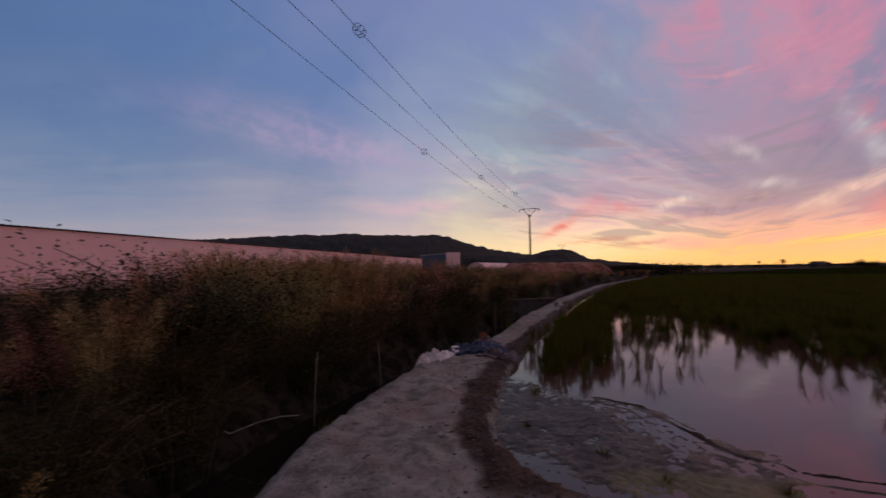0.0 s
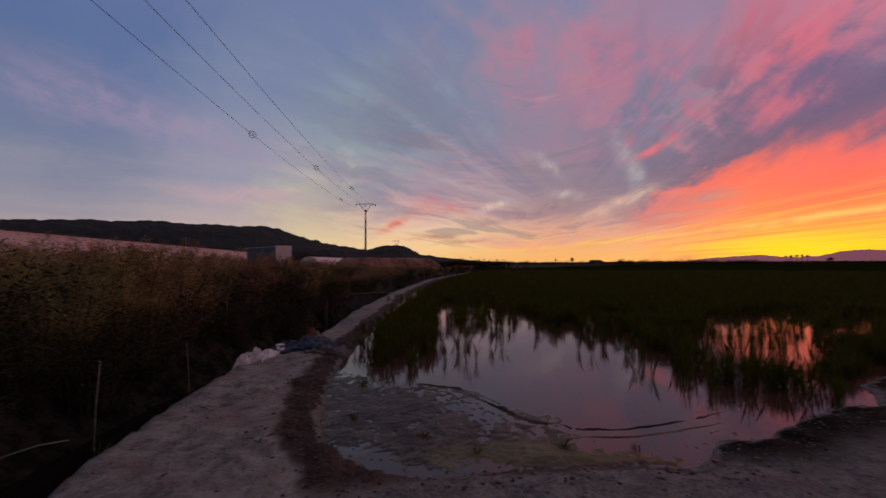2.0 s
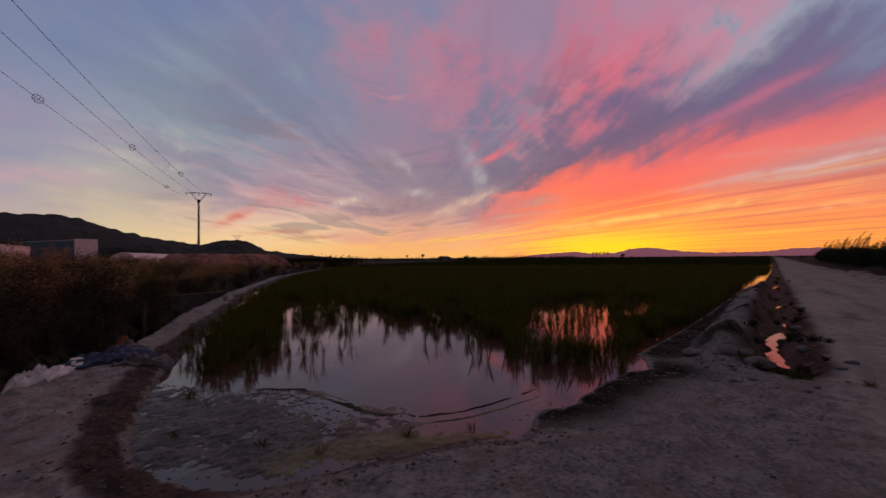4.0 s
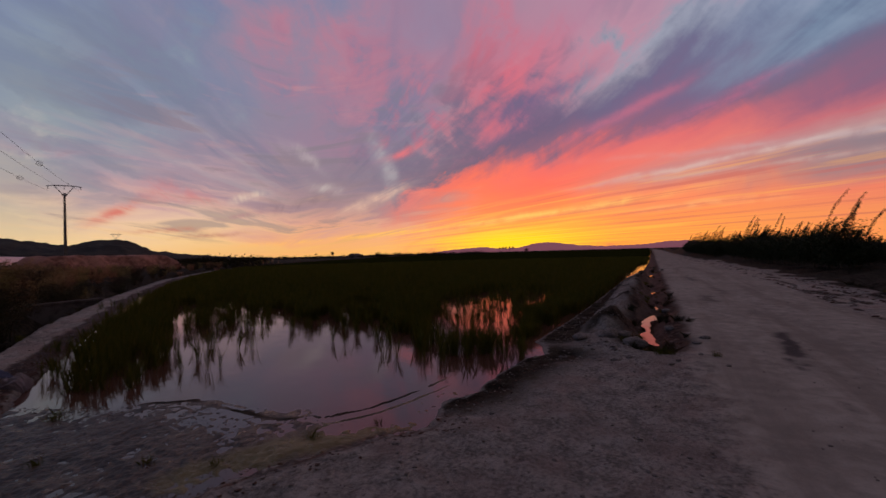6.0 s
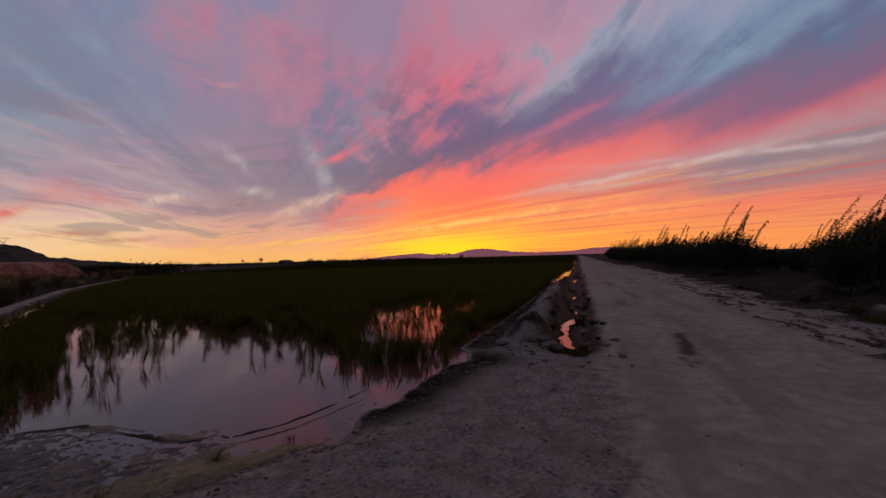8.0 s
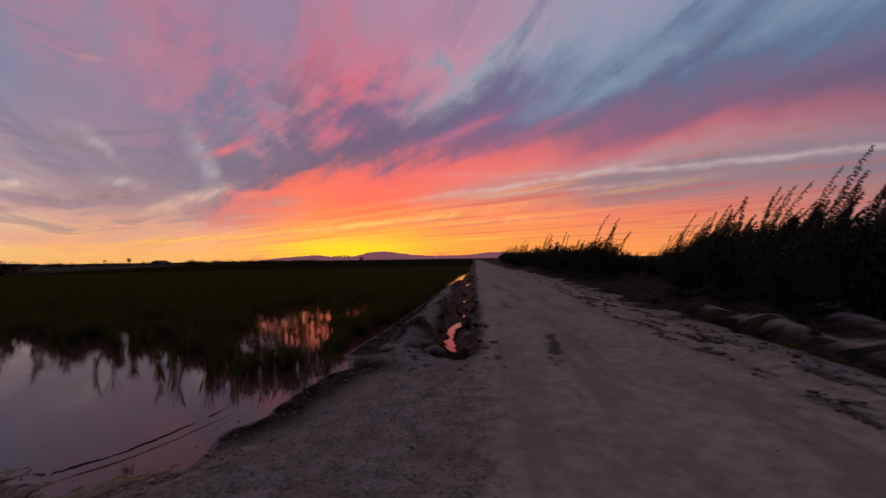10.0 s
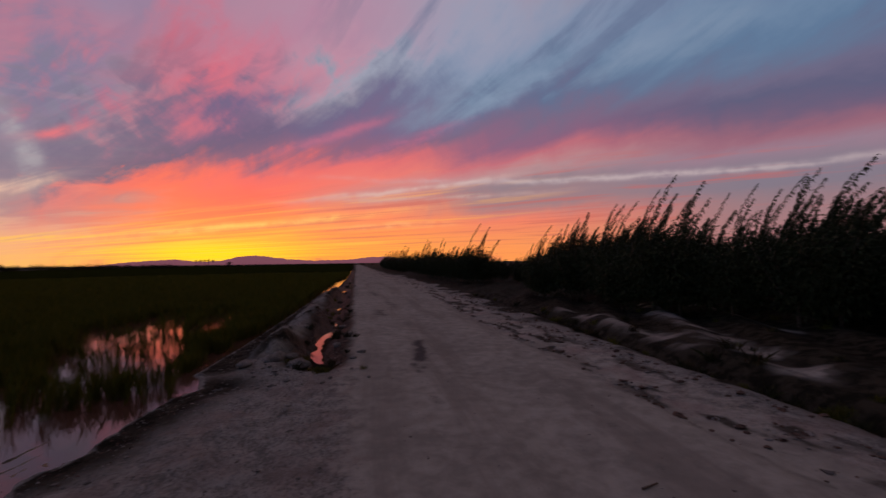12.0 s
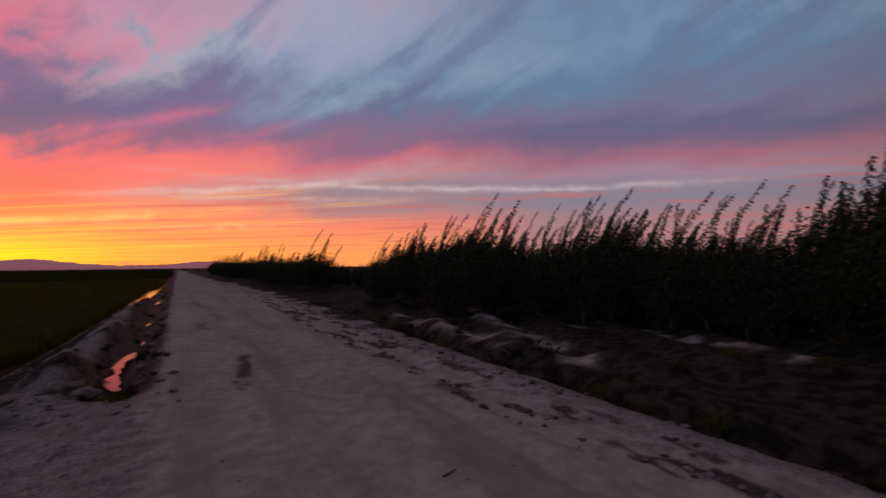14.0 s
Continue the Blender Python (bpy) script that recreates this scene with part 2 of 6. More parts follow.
    # rosy shreds over the far hills
    c = stroke(c, 13.2, 4.5, 17.4, 6.6, 0.55, "d4786e", 0.95, 2)
    c = stroke(c, 18.0, 7.6, 24.5, 7.0, 0.9, "cc8084", 0.75, 4)
    c = stroke(c, 16.8, 3.4, 22.5, 3.3, 0.30, "c47c6c", 0.80, 2)
    c = stroke(c, 21.0, 2.4, 27.0, 3.0, 0.25, "b87c70", 0.70, 2)
    c = stroke(c, 26.0, 4.9, 31.0, 5.6, 0.30, "b0828a", 0.70, 2)
    # feathers on the upper edge of the long dark band
    c = stroke(c, 59.5, 16.8, 72.0, 21.2, 0.9, "6c6088", 0.70, 3)
    c = stroke(c, 69.5, 14.0, 82.0, 18.4, 0.65, "c46c88", 0.65, 2)
    c = stroke(c, 79.0, 13.8, 92.0, 17.8, 0.65, "b4688a", 0.65, 2)
    c = stroke(c, 72.5, 20.5, 84.0, 25.5, 1.0, "a0a6bb", 0.55, 3)
    c = stroke(c, 90.0, 18.5, 106.0, 23.5, 0.8, "8496b2", 0.60, 3)
    # thin bright lines along the grey band
    c = stroke(c, 75.0, 8.3, 96.0, 10.7, 0.34, "d4b4b0", 0.80, 1)
    c = stroke(c, 88.0, 10.5, 138.0, 9.2, 0.34, "c4b2b8", 0.70, 1.4)
    c = stroke(c, 76.0, 8.0, 101.0, 8.7, 0.28, "c8a8a4", 0.60, 1)
    c = stroke(c, 54.0, 3.4, 80.0, 6.3, 0.42, "ffca70", 0.80, 1)
    c = stroke(c, 77.0, 4.6, 90.0, 5.0, 0.40, "ffb878", 0.60, 1)
    c = stroke(c, 30.0, 1.6, 52.0, 3.2, 0.30, "ffc060", 0.70, 1)
    # lilac veil in the blue
    c = stroke(c, -26, 18.0, 4, 12.8, 2.4, "a08eae", 0.60, 3)
    c = stroke(c, -9, 8.2, 2.5, 8.0, 0.9, "c4a2ac", 0.60, 2)
    # the glow over the place where the sun went down
    ga = k.m("SUBTRACT", az, math.degrees(SUN_AZ))
    r2 = k.m("ADD", k.m("POWER", k.m("ABSOLUTE", k.m("DIVIDE", ga, 8.5)), 2.0), k.m("POWER", k.m("ABSOLUTE", k.m("DIVIDE", k.m("SUBTRACT", el, 1.3), 1.35)), 2.0))
    glow = k.m("EXPONENT", k.m("MULTIPLY", r2, -1.0))
    c = k.mix(k.m("MULTIPLY", glow, k.smooth(thread, 0.34, 0.56, 0.55, 1.2), clamp=True), c, lin("ffdc1c"))
    halo = k.m("EXPONENT", k.m("MULTIPLY", k.m("ADD", k.m("POWER", k.m("ABSOLUTE", k.m("DIVIDE", ga, 16.0)), 2.0), k.m("POWER", k.m("ABSOLUTE", k.m("DIVIDE", k.m("SUBTRACT", el, 1.8), 2.2)), 2.0)), -1.0))
    c = k.mix(k.m("MULTIPLY", halo, k.smooth(thread, 0.48, 0.64, 0, 0.75)), c, lin("ffcf4a"))
    # dusk deepens away from the sunset
    c = k.mix(k.smooth(theta, 108, 155, 0, 0.85), c, lin("584844"))
    sky = k.n("ShaderNodeTexSky", sky_type="NISHITA", sun_disc=False, sun_elevation=SUN_EL, sun_rotation=SUN_AZ)
    bg = k.n("ShaderNodeBackground")
    c = k.mix(1.0, c, (1.0, 0.97, 0.93), "MULTIPLY")
    k.put(bg, 0, c)
    k.put(bg, 1, SKY_LEVEL)
    air = k.n("ShaderNodeBackground")
    k.put(air, 0, sky.outputs[0])
    k.put(air, 1, 0.006)
    add = k.n("ShaderNodeAddShader")
    k.put(add, 0, bg.outputs[0])
    k.put(add, 1, air.outputs[0])
    end = k.n("ShaderNodeOutputWorld")
    k.put(end, 0, add.outputs[0])


build_world()
# The sun is already down: all light comes from the sky.


# ---- materials ----
def material(name, rough=0.9):
    """A node material: its short hand and its Principled node."""
    m = bpy.data.materials.new(name)
    m.use_nodes = True
    k = Nodes(m.node_tree)
    b = k.n("ShaderNodeBsdfPrincipled")
    k.put(b, "Roughness", rough)
    k.put(b, "Specular IOR Level", 0.12)
    o = k.n("ShaderNodeOutputMaterial")
    k.put(o, 0, b.outputs[0])
    return m, k, b


def bump(k, b, height, strength=0.5, dist=0.02):
    n = k.n("ShaderNodeBump")
    k.put(n, "Strength", strength)
    k.put(n, "Distance", dist)
    k.put(n, "Height", height)
    k.put(b, "Normal", n.outputs[0])


def simple(name, c1, c2, scale=6.0, rough=0.85, bump_dist=0.01, metal=0.0, random_mix=0.0):
    """Two colours mixed by noise, with a fine relief; random_mix varies it from object to object."""
    m, k, b = material(name, rough)
    p = k.n("ShaderNodeTexCoord").outputs["Object"]
    f = k.noise(p, scale, 5, 0.6)
    f = k.m("ADD", f, k.m("MULTIPLY", k.m("SUBTRACT", k.noise(p, scale * 0.13, 3), 0.5), 0.9), clamp=True)
    c = k.mix(k.smooth(f, 0.3, 0.7), c1, c2)
    if random_mix:
        r = k.n("ShaderNodeObjectInfo").outputs["Random"]
        c = k.mix(k.m("MULTIPLY", r, random_mix), c, [x * 0.45 for x in c1])
    k.put(b, "Base Color", c)
    k.put(b, "Metallic", metal)
    k.put(b, "Specular IOR Level", 0.5 if metal else 0.12)
    bump(k, b, f, 0.5, bump_dist)
    return m


def leaf_material(name, c1, c2, c3, rough=0.6, plants=None, through=0.0):
    """Leaves: the colour varies from leaf to leaf and from plant to plant; plants lists the plants' hues."""
    m, k, b = material(name, rough)
    r = k.n("ShaderNodeNewGeometry").outputs["Random Per Island"]
    o = k.n("ShaderNodeObjectInfo").outputs["Random"]
    c = k.ramp(r, [(0, c1), (0.6, c2), (1, c3)])
    if plants:
        hue = k.ramp(o, [(i / (len(plants) - 1), p) for i, p in enumerate(plants)])
        c = k.mix(0.85, c, k.mix(1.0, hue, k.mix(r, (0.7, 0.7, 0.7), (1.35, 1.35, 1.35)), "MULTIPLY"))
        p = k.n("ShaderNodeTexCoord").outputs["Object"]
        tone = k.smooth(k.noise(p, 2.6, 2, 0.5), 0.38, 0.62)
        c = k.mix(1.0, c, k.mix(tone, (0.52, 0.55, 0.56), (1.4, 1.35, 1.3)), "MULTIPLY")
    k.put(b, "Base Color", c)
    k.put(b, "Specular IOR Level", 0.10)
    if through:
        # thin blades let light from behind shine through
        t = k.n("ShaderNodeBsdfTranslucent")
        k.put(t, "Color", k.mix(1.0, c, (1.5, 1.35, 0.9), "MULTIPLY"))
        both = k.n("ShaderNodeMixShader")
        k.put(both, 0, through)
        k.put(both, 1, b.outputs[0])
        k.put(both, 2, t.outputs[0])
        k.put([n for n in m.node_tree.nodes if n.bl_idname == "ShaderNodeOutputMaterial"][0], 0, both.outputs[0])
    return m


def attr(k, name):
    return k.n("ShaderNodeAttribute", attribute_name=name).outputs["Fac"]


def ground_material():
    m, k, b = material("earth", 0.95)
    p = k.n("ShaderNodeNewGeometry").outputs["Position"]
    grit = k.noise(p, 110, 3, 0.6)
    fine = k.noise(p, 24, 7, 0.68)
    mid = k.noise(p, 4.2, 8, 0.62, 0.25)
    big = k.noise(p, 0.55, 5, 0.55)
    both = k.m("ADD", k.m("MULTIPLY", mid, 0.6), k.m("MULTIPLY", big, 0.4))
    # loose soil, dusty road, wet dark mud, pond flat with algae, dry litter (also ditch shade)
    speck = k.m("ADD", k.m("MULTIPLY", mid, 0.45), k.m("MULTIPLY", fine, 0.55))
    soil = k.mix(k.smooth(speck, 0.38, 0.60), (0.128, 0.121, 0.108), (0.300, 0.284, 0.249))
    soil = k.mix(k.smooth(k.noise(p, 1.4, 4), 0.46, 0.66, 0, 0.55), soil, (0.225, 0.175, 0.150))
    dust = k.mix(k.smooth(k.m("ADD", k.m("MULTIPLY", both, 0.5), k.m("MULTIPLY", speck, 0.5)), 0.38, 0.60), (0.167, 0.154, 0.133), (0.390, 0.362, 0.308))
    dust = k.mix(k.smooth(k.noise(p, 1.4, 4), 0.44, 0.64, 0, 0.6), dust, (0.305, 0.228, 0.195))
    track = k.mix(k.smooth(both, 0.36, 0.64), (0.225, 0.206, 0.172), (0.360, 0.332, 0.276))
    lane = k.noise(k.xyz(k.m("MULTIPLY", k.dot(p, (0.978, 0.208, 0)), 0.13), k.m("MULTIPLY", k.dot(p, (-0.208, 0.978, 0)), 1.5), 0.0), 1.0, 6, 0.6, 0.3)
    track = k.mix(k.smooth(lane, 0.52, 0.36, 0, 0.65), track, (0.20, 0.176, 0.146))
    mud = k.mix(k.smooth(speck, 0.42, 0.62), (0.036, 0.022, 0.016), (0.115, 0.066, 0.046))
    flat = k.mix(k.smooth(k.m("ADD", k.m("MULTIPLY", mid, 0.25), k.m("ADD", k.m("MULTIPLY", fine, 0.5), k.m("MULTIPLY", grit, 0.25))), 0.46, 0.55), (0.010, 0.007, 0.004), (0.098, 0.062, 0.034))
    flat = k.mix(k.smooth(k.m("MULTIPLY", attr(k, "algae"), k.m("ADD", big, mid)), 0.30, 0.80, 0, 0.9), flat, (0.115, 0.098, 0.022))
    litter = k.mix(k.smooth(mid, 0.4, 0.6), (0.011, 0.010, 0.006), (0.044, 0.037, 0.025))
    edge = k.m("ADD", k.m("MULTIPLY", k.m("SUBTRACT", mid, 0.5), 1.1), k.m("MULTIPLY", k.m("SUBTRACT", fine, 0.5), 0.5))

    def mask(name):
        a = attr(k, name)
        return k.smooth(k.m("ADD", a, k.m("MULTIPLY", edge, k.m("MULTIPLY", k.m("MULTIPLY", a, k.m("SUBTRACT", 1.0, a)), 4.0))), 0.15, 0.85)
    c = k.mix(mask("dust"), soil, dust)
    worn = mask("road")
    c = k.mix(worn, c, track)
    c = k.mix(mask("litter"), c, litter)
    c = k.mix(k.m("MULTIPLY", mask("stain"), 0.85), c, (0.042, 0.038, 0.040))
    c = k.mix(mask("flat"), c, flat)
    c = k.mix(mask("mud"), c, mud)
    pale = k.smooth(k.m("ADD", k.m("MULTIPLY", fine, 0.6), k.m("MULTIPLY", grit, 0.4)), 0.56, 0.72, 0, 0.45)
    rest = k.m("SUBTRACT", 1.0, k.m("MULTIPLY", worn, 0.7))
    bare = k.m("MULTIPLY", k.m("SUBTRACT", 1.0, mask("litter")), k.m("SUBTRACT", 1.0, k.m("MULTIPLY", mask("flat"), 0.9)))
    c = k.mix(k.m("MULTIPLY", k.m("MULTIPLY", pale, rest), bare), c, (0.27, 0.235, 0.21))
    c = k.mix(k.m("MULTIPLY", rest, k.smooth(k.m("ADD", k.m("MULTIPLY", fine, 0.6), k.m("MULTIPLY", grit, 0.4)), 0.44, 0.30, 0, 0.6)), c, (0.035, 0.027, 0.023))
    k.put(b, "Base Color", c)
    wet = k.m("MAXIMUM", mask("flat"), k.m("MULTIPLY", mask("mud"), 0.35))
    k.put(b, "Roughness", k.m("SUBTRACT", 0.95, k.m("MULTIPLY", wet, k.m("ADD", 0.26, k.m("MULTIPLY", mid, 0.70)))))
    k.put(b, "Specular IOR Level", k.m("ADD", 0.06, k.m("MULTIPLY", wet, 0.14)))
    h = k.m("ADD", k.m("ADD", k.m("MULTIPLY", fine, 0.55), mid), k.m("MULTIPLY", grit, 0.08))
    bump(k, b, h, k.m("SUBTRACT", 0.95, k.m("MAXIMUM", k.m("MULTIPLY", worn, 0.6), k.m("MULTIPLY", mask("flat"), 0.45))), 0.055)
    return m


def water_material(name="pond_water", murk=(0.080, 0.038, 0.026, 1), ripple=0.007):
    m, k, b = material(name, 0.03)
    p = k.n("ShaderNodeNewGeometry").outputs["Position"]
    k.put(b, "Base Color", murk)
    k.put(b, "IOR", 1.33)
    k.put(b, "Specular IOR Level", 0.7)
    k.put(b, "Roughness", k.smooth(k.noise(p, 0.6, 3), 0.4, 0.7, 0.02, 0.10))
    bump(k, b, k.m("ADD", k.noise(p, 3.0, 2), k.m("MULTIPLY", k.noise(p, 14.0, 2), 0.25)), 0.35, ripple)
    return m


MAT_EARTH = ground_material()
MAT_WATER = water_material()
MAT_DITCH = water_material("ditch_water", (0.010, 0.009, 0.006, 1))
MAT_RICE = leaf_material("rice_leaf", (0.040, 0.052, 0.007), (0.070, 0.080, 0.010), (0.12, 0.105, 0.019), through=0.35)
# Darker than the leaves: self-shadowing of the blades is put into this colour.
MAT_SHADED_CANOPY = simple("rice_canopy", (0.013, 0.017, 0.0035), (0.024, 0.027, 0.005), 2.5, 0.9, 0.12)
[n for n in MAT_SHADED_CANOPY.node_tree.nodes if n.bl_idname == "ShaderNodeBsdfPrincipled"][0].inputs["Specular IOR Level"].default_value = 0.0
MAT_WEED = leaf_material("dry_weed", (0.19, 0.14, 0.055), (0.33, 0.22, 0.10), (0.50, 0.30, 0.18), 0.8, ((0.27, 0.23, 0.07), (0.48, 0.28, 0.14), (0.56, 0.23, 0.15), (0.44, 0.34, 0.15), (0.24, 0.22, 0.065)))
MAT_BRAMBLE = leaf_material("bramble_leaf", (0.026, 0.030, 0.010), (0.046, 0.044, 0.016), (0.080, 0.056, 0.028), 0.6, ((0.022, 0.030, 0.008), (0.060, 0.044, 0.018), (0.018, 0.024, 0.007), (0.048, 0.046, 0.017), (0.070, 0.040, 0.021)))
MAT_PLUME = leaf_material("red_plume", (0.32, 0.12, 0.08), (0.48, 0.21, 0.14), (0.62, 0.34, 0.25), 0.85)
MAT_ORCHARD = leaf_material("orchard_leaf", (0.015, 0.021, 0.008), (0.027, 0.036, 0.013), (0.054, 0.056, 0.022), 0.55)
MAT_TWIG = simple("twig_bark", (0.07, 0.05, 0.035), (0.14, 0.10, 0.07), 20, 0.9)
MAT_PALEWOOD = simple("pale_wood", (0.34, 0.30, 0.25), (0.48, 0.43, 0.36), 14, 0.85)
MAT_STONE = simple("road_stone", (0.11, 0.098, 0.086), (0.24, 0.214, 0.19), 9, 0.95, 0.02, 0, 0.3)


# ---- mesh helpers ----
def link(name, verts, faces, mat=None, parent=None, smooth=False):
    """A mesh object out of numpy vertices and faces (lists of quads or triangles)."""
    me = bpy.data.meshes.new(name)
    me.from_pydata(verts if isinstance(verts, list) else verts.tolist(), [], faces if isinstance(faces, list) else faces.tolist())
    if smooth:
        me.polygons.foreach_set("use_smooth", [True] * len(me.polygons))
    if mat:
        me.materials.append(mat)
    me.update()
    ob = new(name, me)
    ob.parent = parent
    return ob


def part(name, bm, mat, parent, label=""):
    me = bpy.data.meshes.new(name)
    bm.to_mesh(me)
    bm.free()
    me.materials.append(mat)
    ob = new(name, me)
    ob.parent = parent
    return tagged(ob, label)


def tube(path, radii, sides=6):
    """Vertices and faces of a tapering tube along the path."""
    path = [Vector(p) for p in path]
    vs, fs = [], []
    for i, p in enumerate(path):
        t = (path[min(i + 1, len(path) - 1)] - path[max(i - 1, 0)]).normalized()
        a = t.orthogonal().normalized()
        b = t.cross(a)
        for j in range(sides):
            g = 2 * pi * j / sides
            vs.append(p + (a * cos(g) + b * sin(g)) * radii[i])
    for i in range(len(path) - 1):
        for j in range(sides):
            q = (j + 1) % sides
            fs.append((i * sides + j, i * sides + q, (i + 1) * sides + q, (i + 1) * sides + j))
    fs.append(tuple(range(sides))[::-1])
    fs.append(tuple((len(path) - 1) * sides + j for j in range(sides)))
    return vs, fs


def tubes(name, items, mat, parent=None, sides=5):
    vs, fs = [], []
    for path, radii in items:
        v, f = tube(path, radii, sides)
        o = len(vs)
        vs += [tuple(q) for q in v]
        fs += [tuple(i + o for i in q) for q in f]
    return link(name, vs, fs, mat, parent, True)


def leaves(pos, way, length, width, rng, droop=0.0):
    """Lens-shaped leaves, four corners each, at pos along way."""
    n = len(pos)
    way = way / np.maximum(np.linalg.norm(way, axis=1, keepdims=True), 1e-6)
    side = np.cross(way, rng.normal(size=(n, 3)))
    side /= np.maximum(np.linalg.norm(side, axis=1, keepdims=True), 1e-6)
    L, W = np.broadcast_to(length, n)[:, None], np.broadcast_to(width, n)[:, None]
    mid = pos + way * L * 0.45
    tip = pos + way * L
    tip[:, 2] -= droop * L[:, 0]
    v = np.stack([pos, mid + side * W / 2, tip, mid - side * W / 2], 1).reshape(-1, 3)
    return v, np.arange(4 * n).reshape(n, 4)


def box_bm(sx, sy, sz, x=0, y=0, z=0, bev=0.0):
    """A box standing on z, bevelled if asked."""
    bm = bmesh.new()
    bmesh.ops.create_cube(bm, size=1)
    bmesh.ops.transform(bm, verts=bm.verts, matrix=Matrix.Translation((x, y, z + sz / 2)) @ Matrix.Diagonal((sx, sy, sz, 1)))
    if bev:
        bmesh.ops.bevel(bm, geom=bm.edges, offset=bev, segments=2, affect="EDGES")
    return bm


# ---- plan ----
ROAD_AZ = radians(78)
RS = np.array((sin(ROAD_AZ), cos(ROAD_AZ)))
RN = np.array((-cos(ROAD_AZ), sin(ROAD_AZ)))
WATER = -0.10
LEVEE = np.array([(-1.0, -30), (-0.7, -8), (-0.5, 0), (-0.4, 3.2), (-0.42, 4.2), (-0.2, 5.6), (0.3, 7.2), (1.45, 9.6), (3.05, 14), (6.35, 22), (13.6, 37.2), (24.5, 55), (40, 74), (62, 93), (95, 115)], float)
LEVEE_W = np.array([0.95, 0.95, 0.95, 0.93, 0.84, 0.74, 0.68, 0.45, 0.5, 0.5, 0.5, 0.5, 0.5, 0.5, 0.5])
SHORE = np.array([(1.3, 8.4), (1.1, 7.5), (0.74, 6.2), (0.53, 5.2), (0.42, 4.5), (0.44, 4.0), (0.64, 3.6), (0.70, 3.3), (0.92, 3.1), (1.36, 2.91), (1.62, 2.95), (2.18, 2.77), (2.7, 2.62), (3.1, 2.37), (3.45, 2.52), (3.82, 2.76), (4.25, 2.61), (4.95, 2.77), (6.0, 2.86), (6.4, 2.73), (6.95, 3.0), (7.2, 3.25), (9.8, 3.62), (19.2, 5.3), (51, 11.5), (69, 15.3), (140, 30.5), (500, 107)], float)
RICE = np.array([(2.25, 9.6), (1.65, 7.9), (1.6, 6.8), (1.95, 5.85), (2.45, 6.0), (2.85, 7.3), (3.45, 9.3), (4.4, 10.7), (5.0, 12.4), (6.2, 16.0), (6.4, 16.0), (7.6, 15.5), (6.95, 12.9), (6.85, 11.7), (6.5, 10.1), (5.9, 8.6), (6, 7.3), (6.1, 6.5), (6.5, 5.8), (5.7, 4.8), (5.3, 4.1), (6.0, 3.5), (7.3, 3.5), (8.8, 3.62), (12.2, 4.1), (18, 5.15), (20, 5.7), (44, 10.3), (51, 11.2), (140, 29.5), (500, 106), (800, 170), (420, 330), (110, 135), (62, 91.5), (40, 72.5), (25.2, 53.8), (14.45, 36.3), (7.25, 21.4), (3.98, 13.6)], float)
THIN = [np.array(q, float) for q in (
    [(9.0, 7.3), (11.5, 8.6), (15.5, 9.3), (15.0, 8.0), (9.9, 5.0), (7.6, 3.8), (6.7, 3.7), (6.3, 4.4), (6.5, 5.2)],
    [(9.8, 4.9), (12, 6.2), (16, 7.5), (16, 6.6), (11, 4.9)],
    [(8.3, 10.0), (10.2, 11.2), (10.4, 10.2), (8.4, 9.1)],
    [(29.5, 8.9), (34, 10.2), (34, 9.8), (29.5, 8.5)],
    [(41, 11.6), (46, 12.8), (46, 12.4), (41, 11.2)],
    [(9.6, 20.2), (11.5, 24.9), (11.8, 24.7), (9.95, 20.0)],
    [(9.6, 24.6), (10.1, 26.4), (10.35, 26.3), (9.85, 24.5)])]
ARC = np.array([(0.9, 7.0), (1.3, 6.3), (1.85, 5.6), (2.28, 5.2), (2.36, 4.5), (2.52, 3.85), (2.85, 3.48), (3.25, 3.32), (3.65, 3.28), (4.2, 3.25), (5.2, 3.25), (6.2, 3.2), (7.5, 3.2), (9.6, 3.6)], float)


def along_line(P, line, extra=None):
    """Distance of points P to a line of points, on which side (right is positive), and extra carried along it."""
    best = np.full(len(P), 1e9)
    sgn = np.zeros(len(P))
    val = np.zeros(len(P))
    for i in range(len(line) - 1):
        a, d = line[i], line[i + 1] - line[i]
        t = np.clip(((P - a) @ d) / (d @ d), 0, 1)
        r = P - (a + t[:, None] * d)
        dist = np.hypot(r[:, 0], r[:, 1])
        hit = dist < best
        best[hit] = dist[hit]
        sgn[hit] = np.sign(d[1] * (P[:, 0] - a[0]) - d[0] * (P[:, 1] - a[1]))[hit]
        if extra is not None:
            val[hit] = (extra[i] + t * (extra[i + 1] - extra[i]))[hit]
    return best, sgn, val


def inside(P, poly):
    c = np.zeros(len(P), bool)
    for i in range(len(poly)):
        a, b = poly[i], poly[i - 1]
        if a[1] == b[1]:
            continue
        c ^= ((a[1] > P[:, 1]) != (b[1] > P[:, 1])) & (P[:, 0] < (b[0] - a[0]) * (P[:, 1] - a[1]) / (b[1] - a[1]) + a[0])
    return c


def hash2(ix, iy, seed):
    v = np.sin(ix * 127.1 + iy * 311.7 + seed * 74.7) * 43758.5453
    return v - np.floor(v)


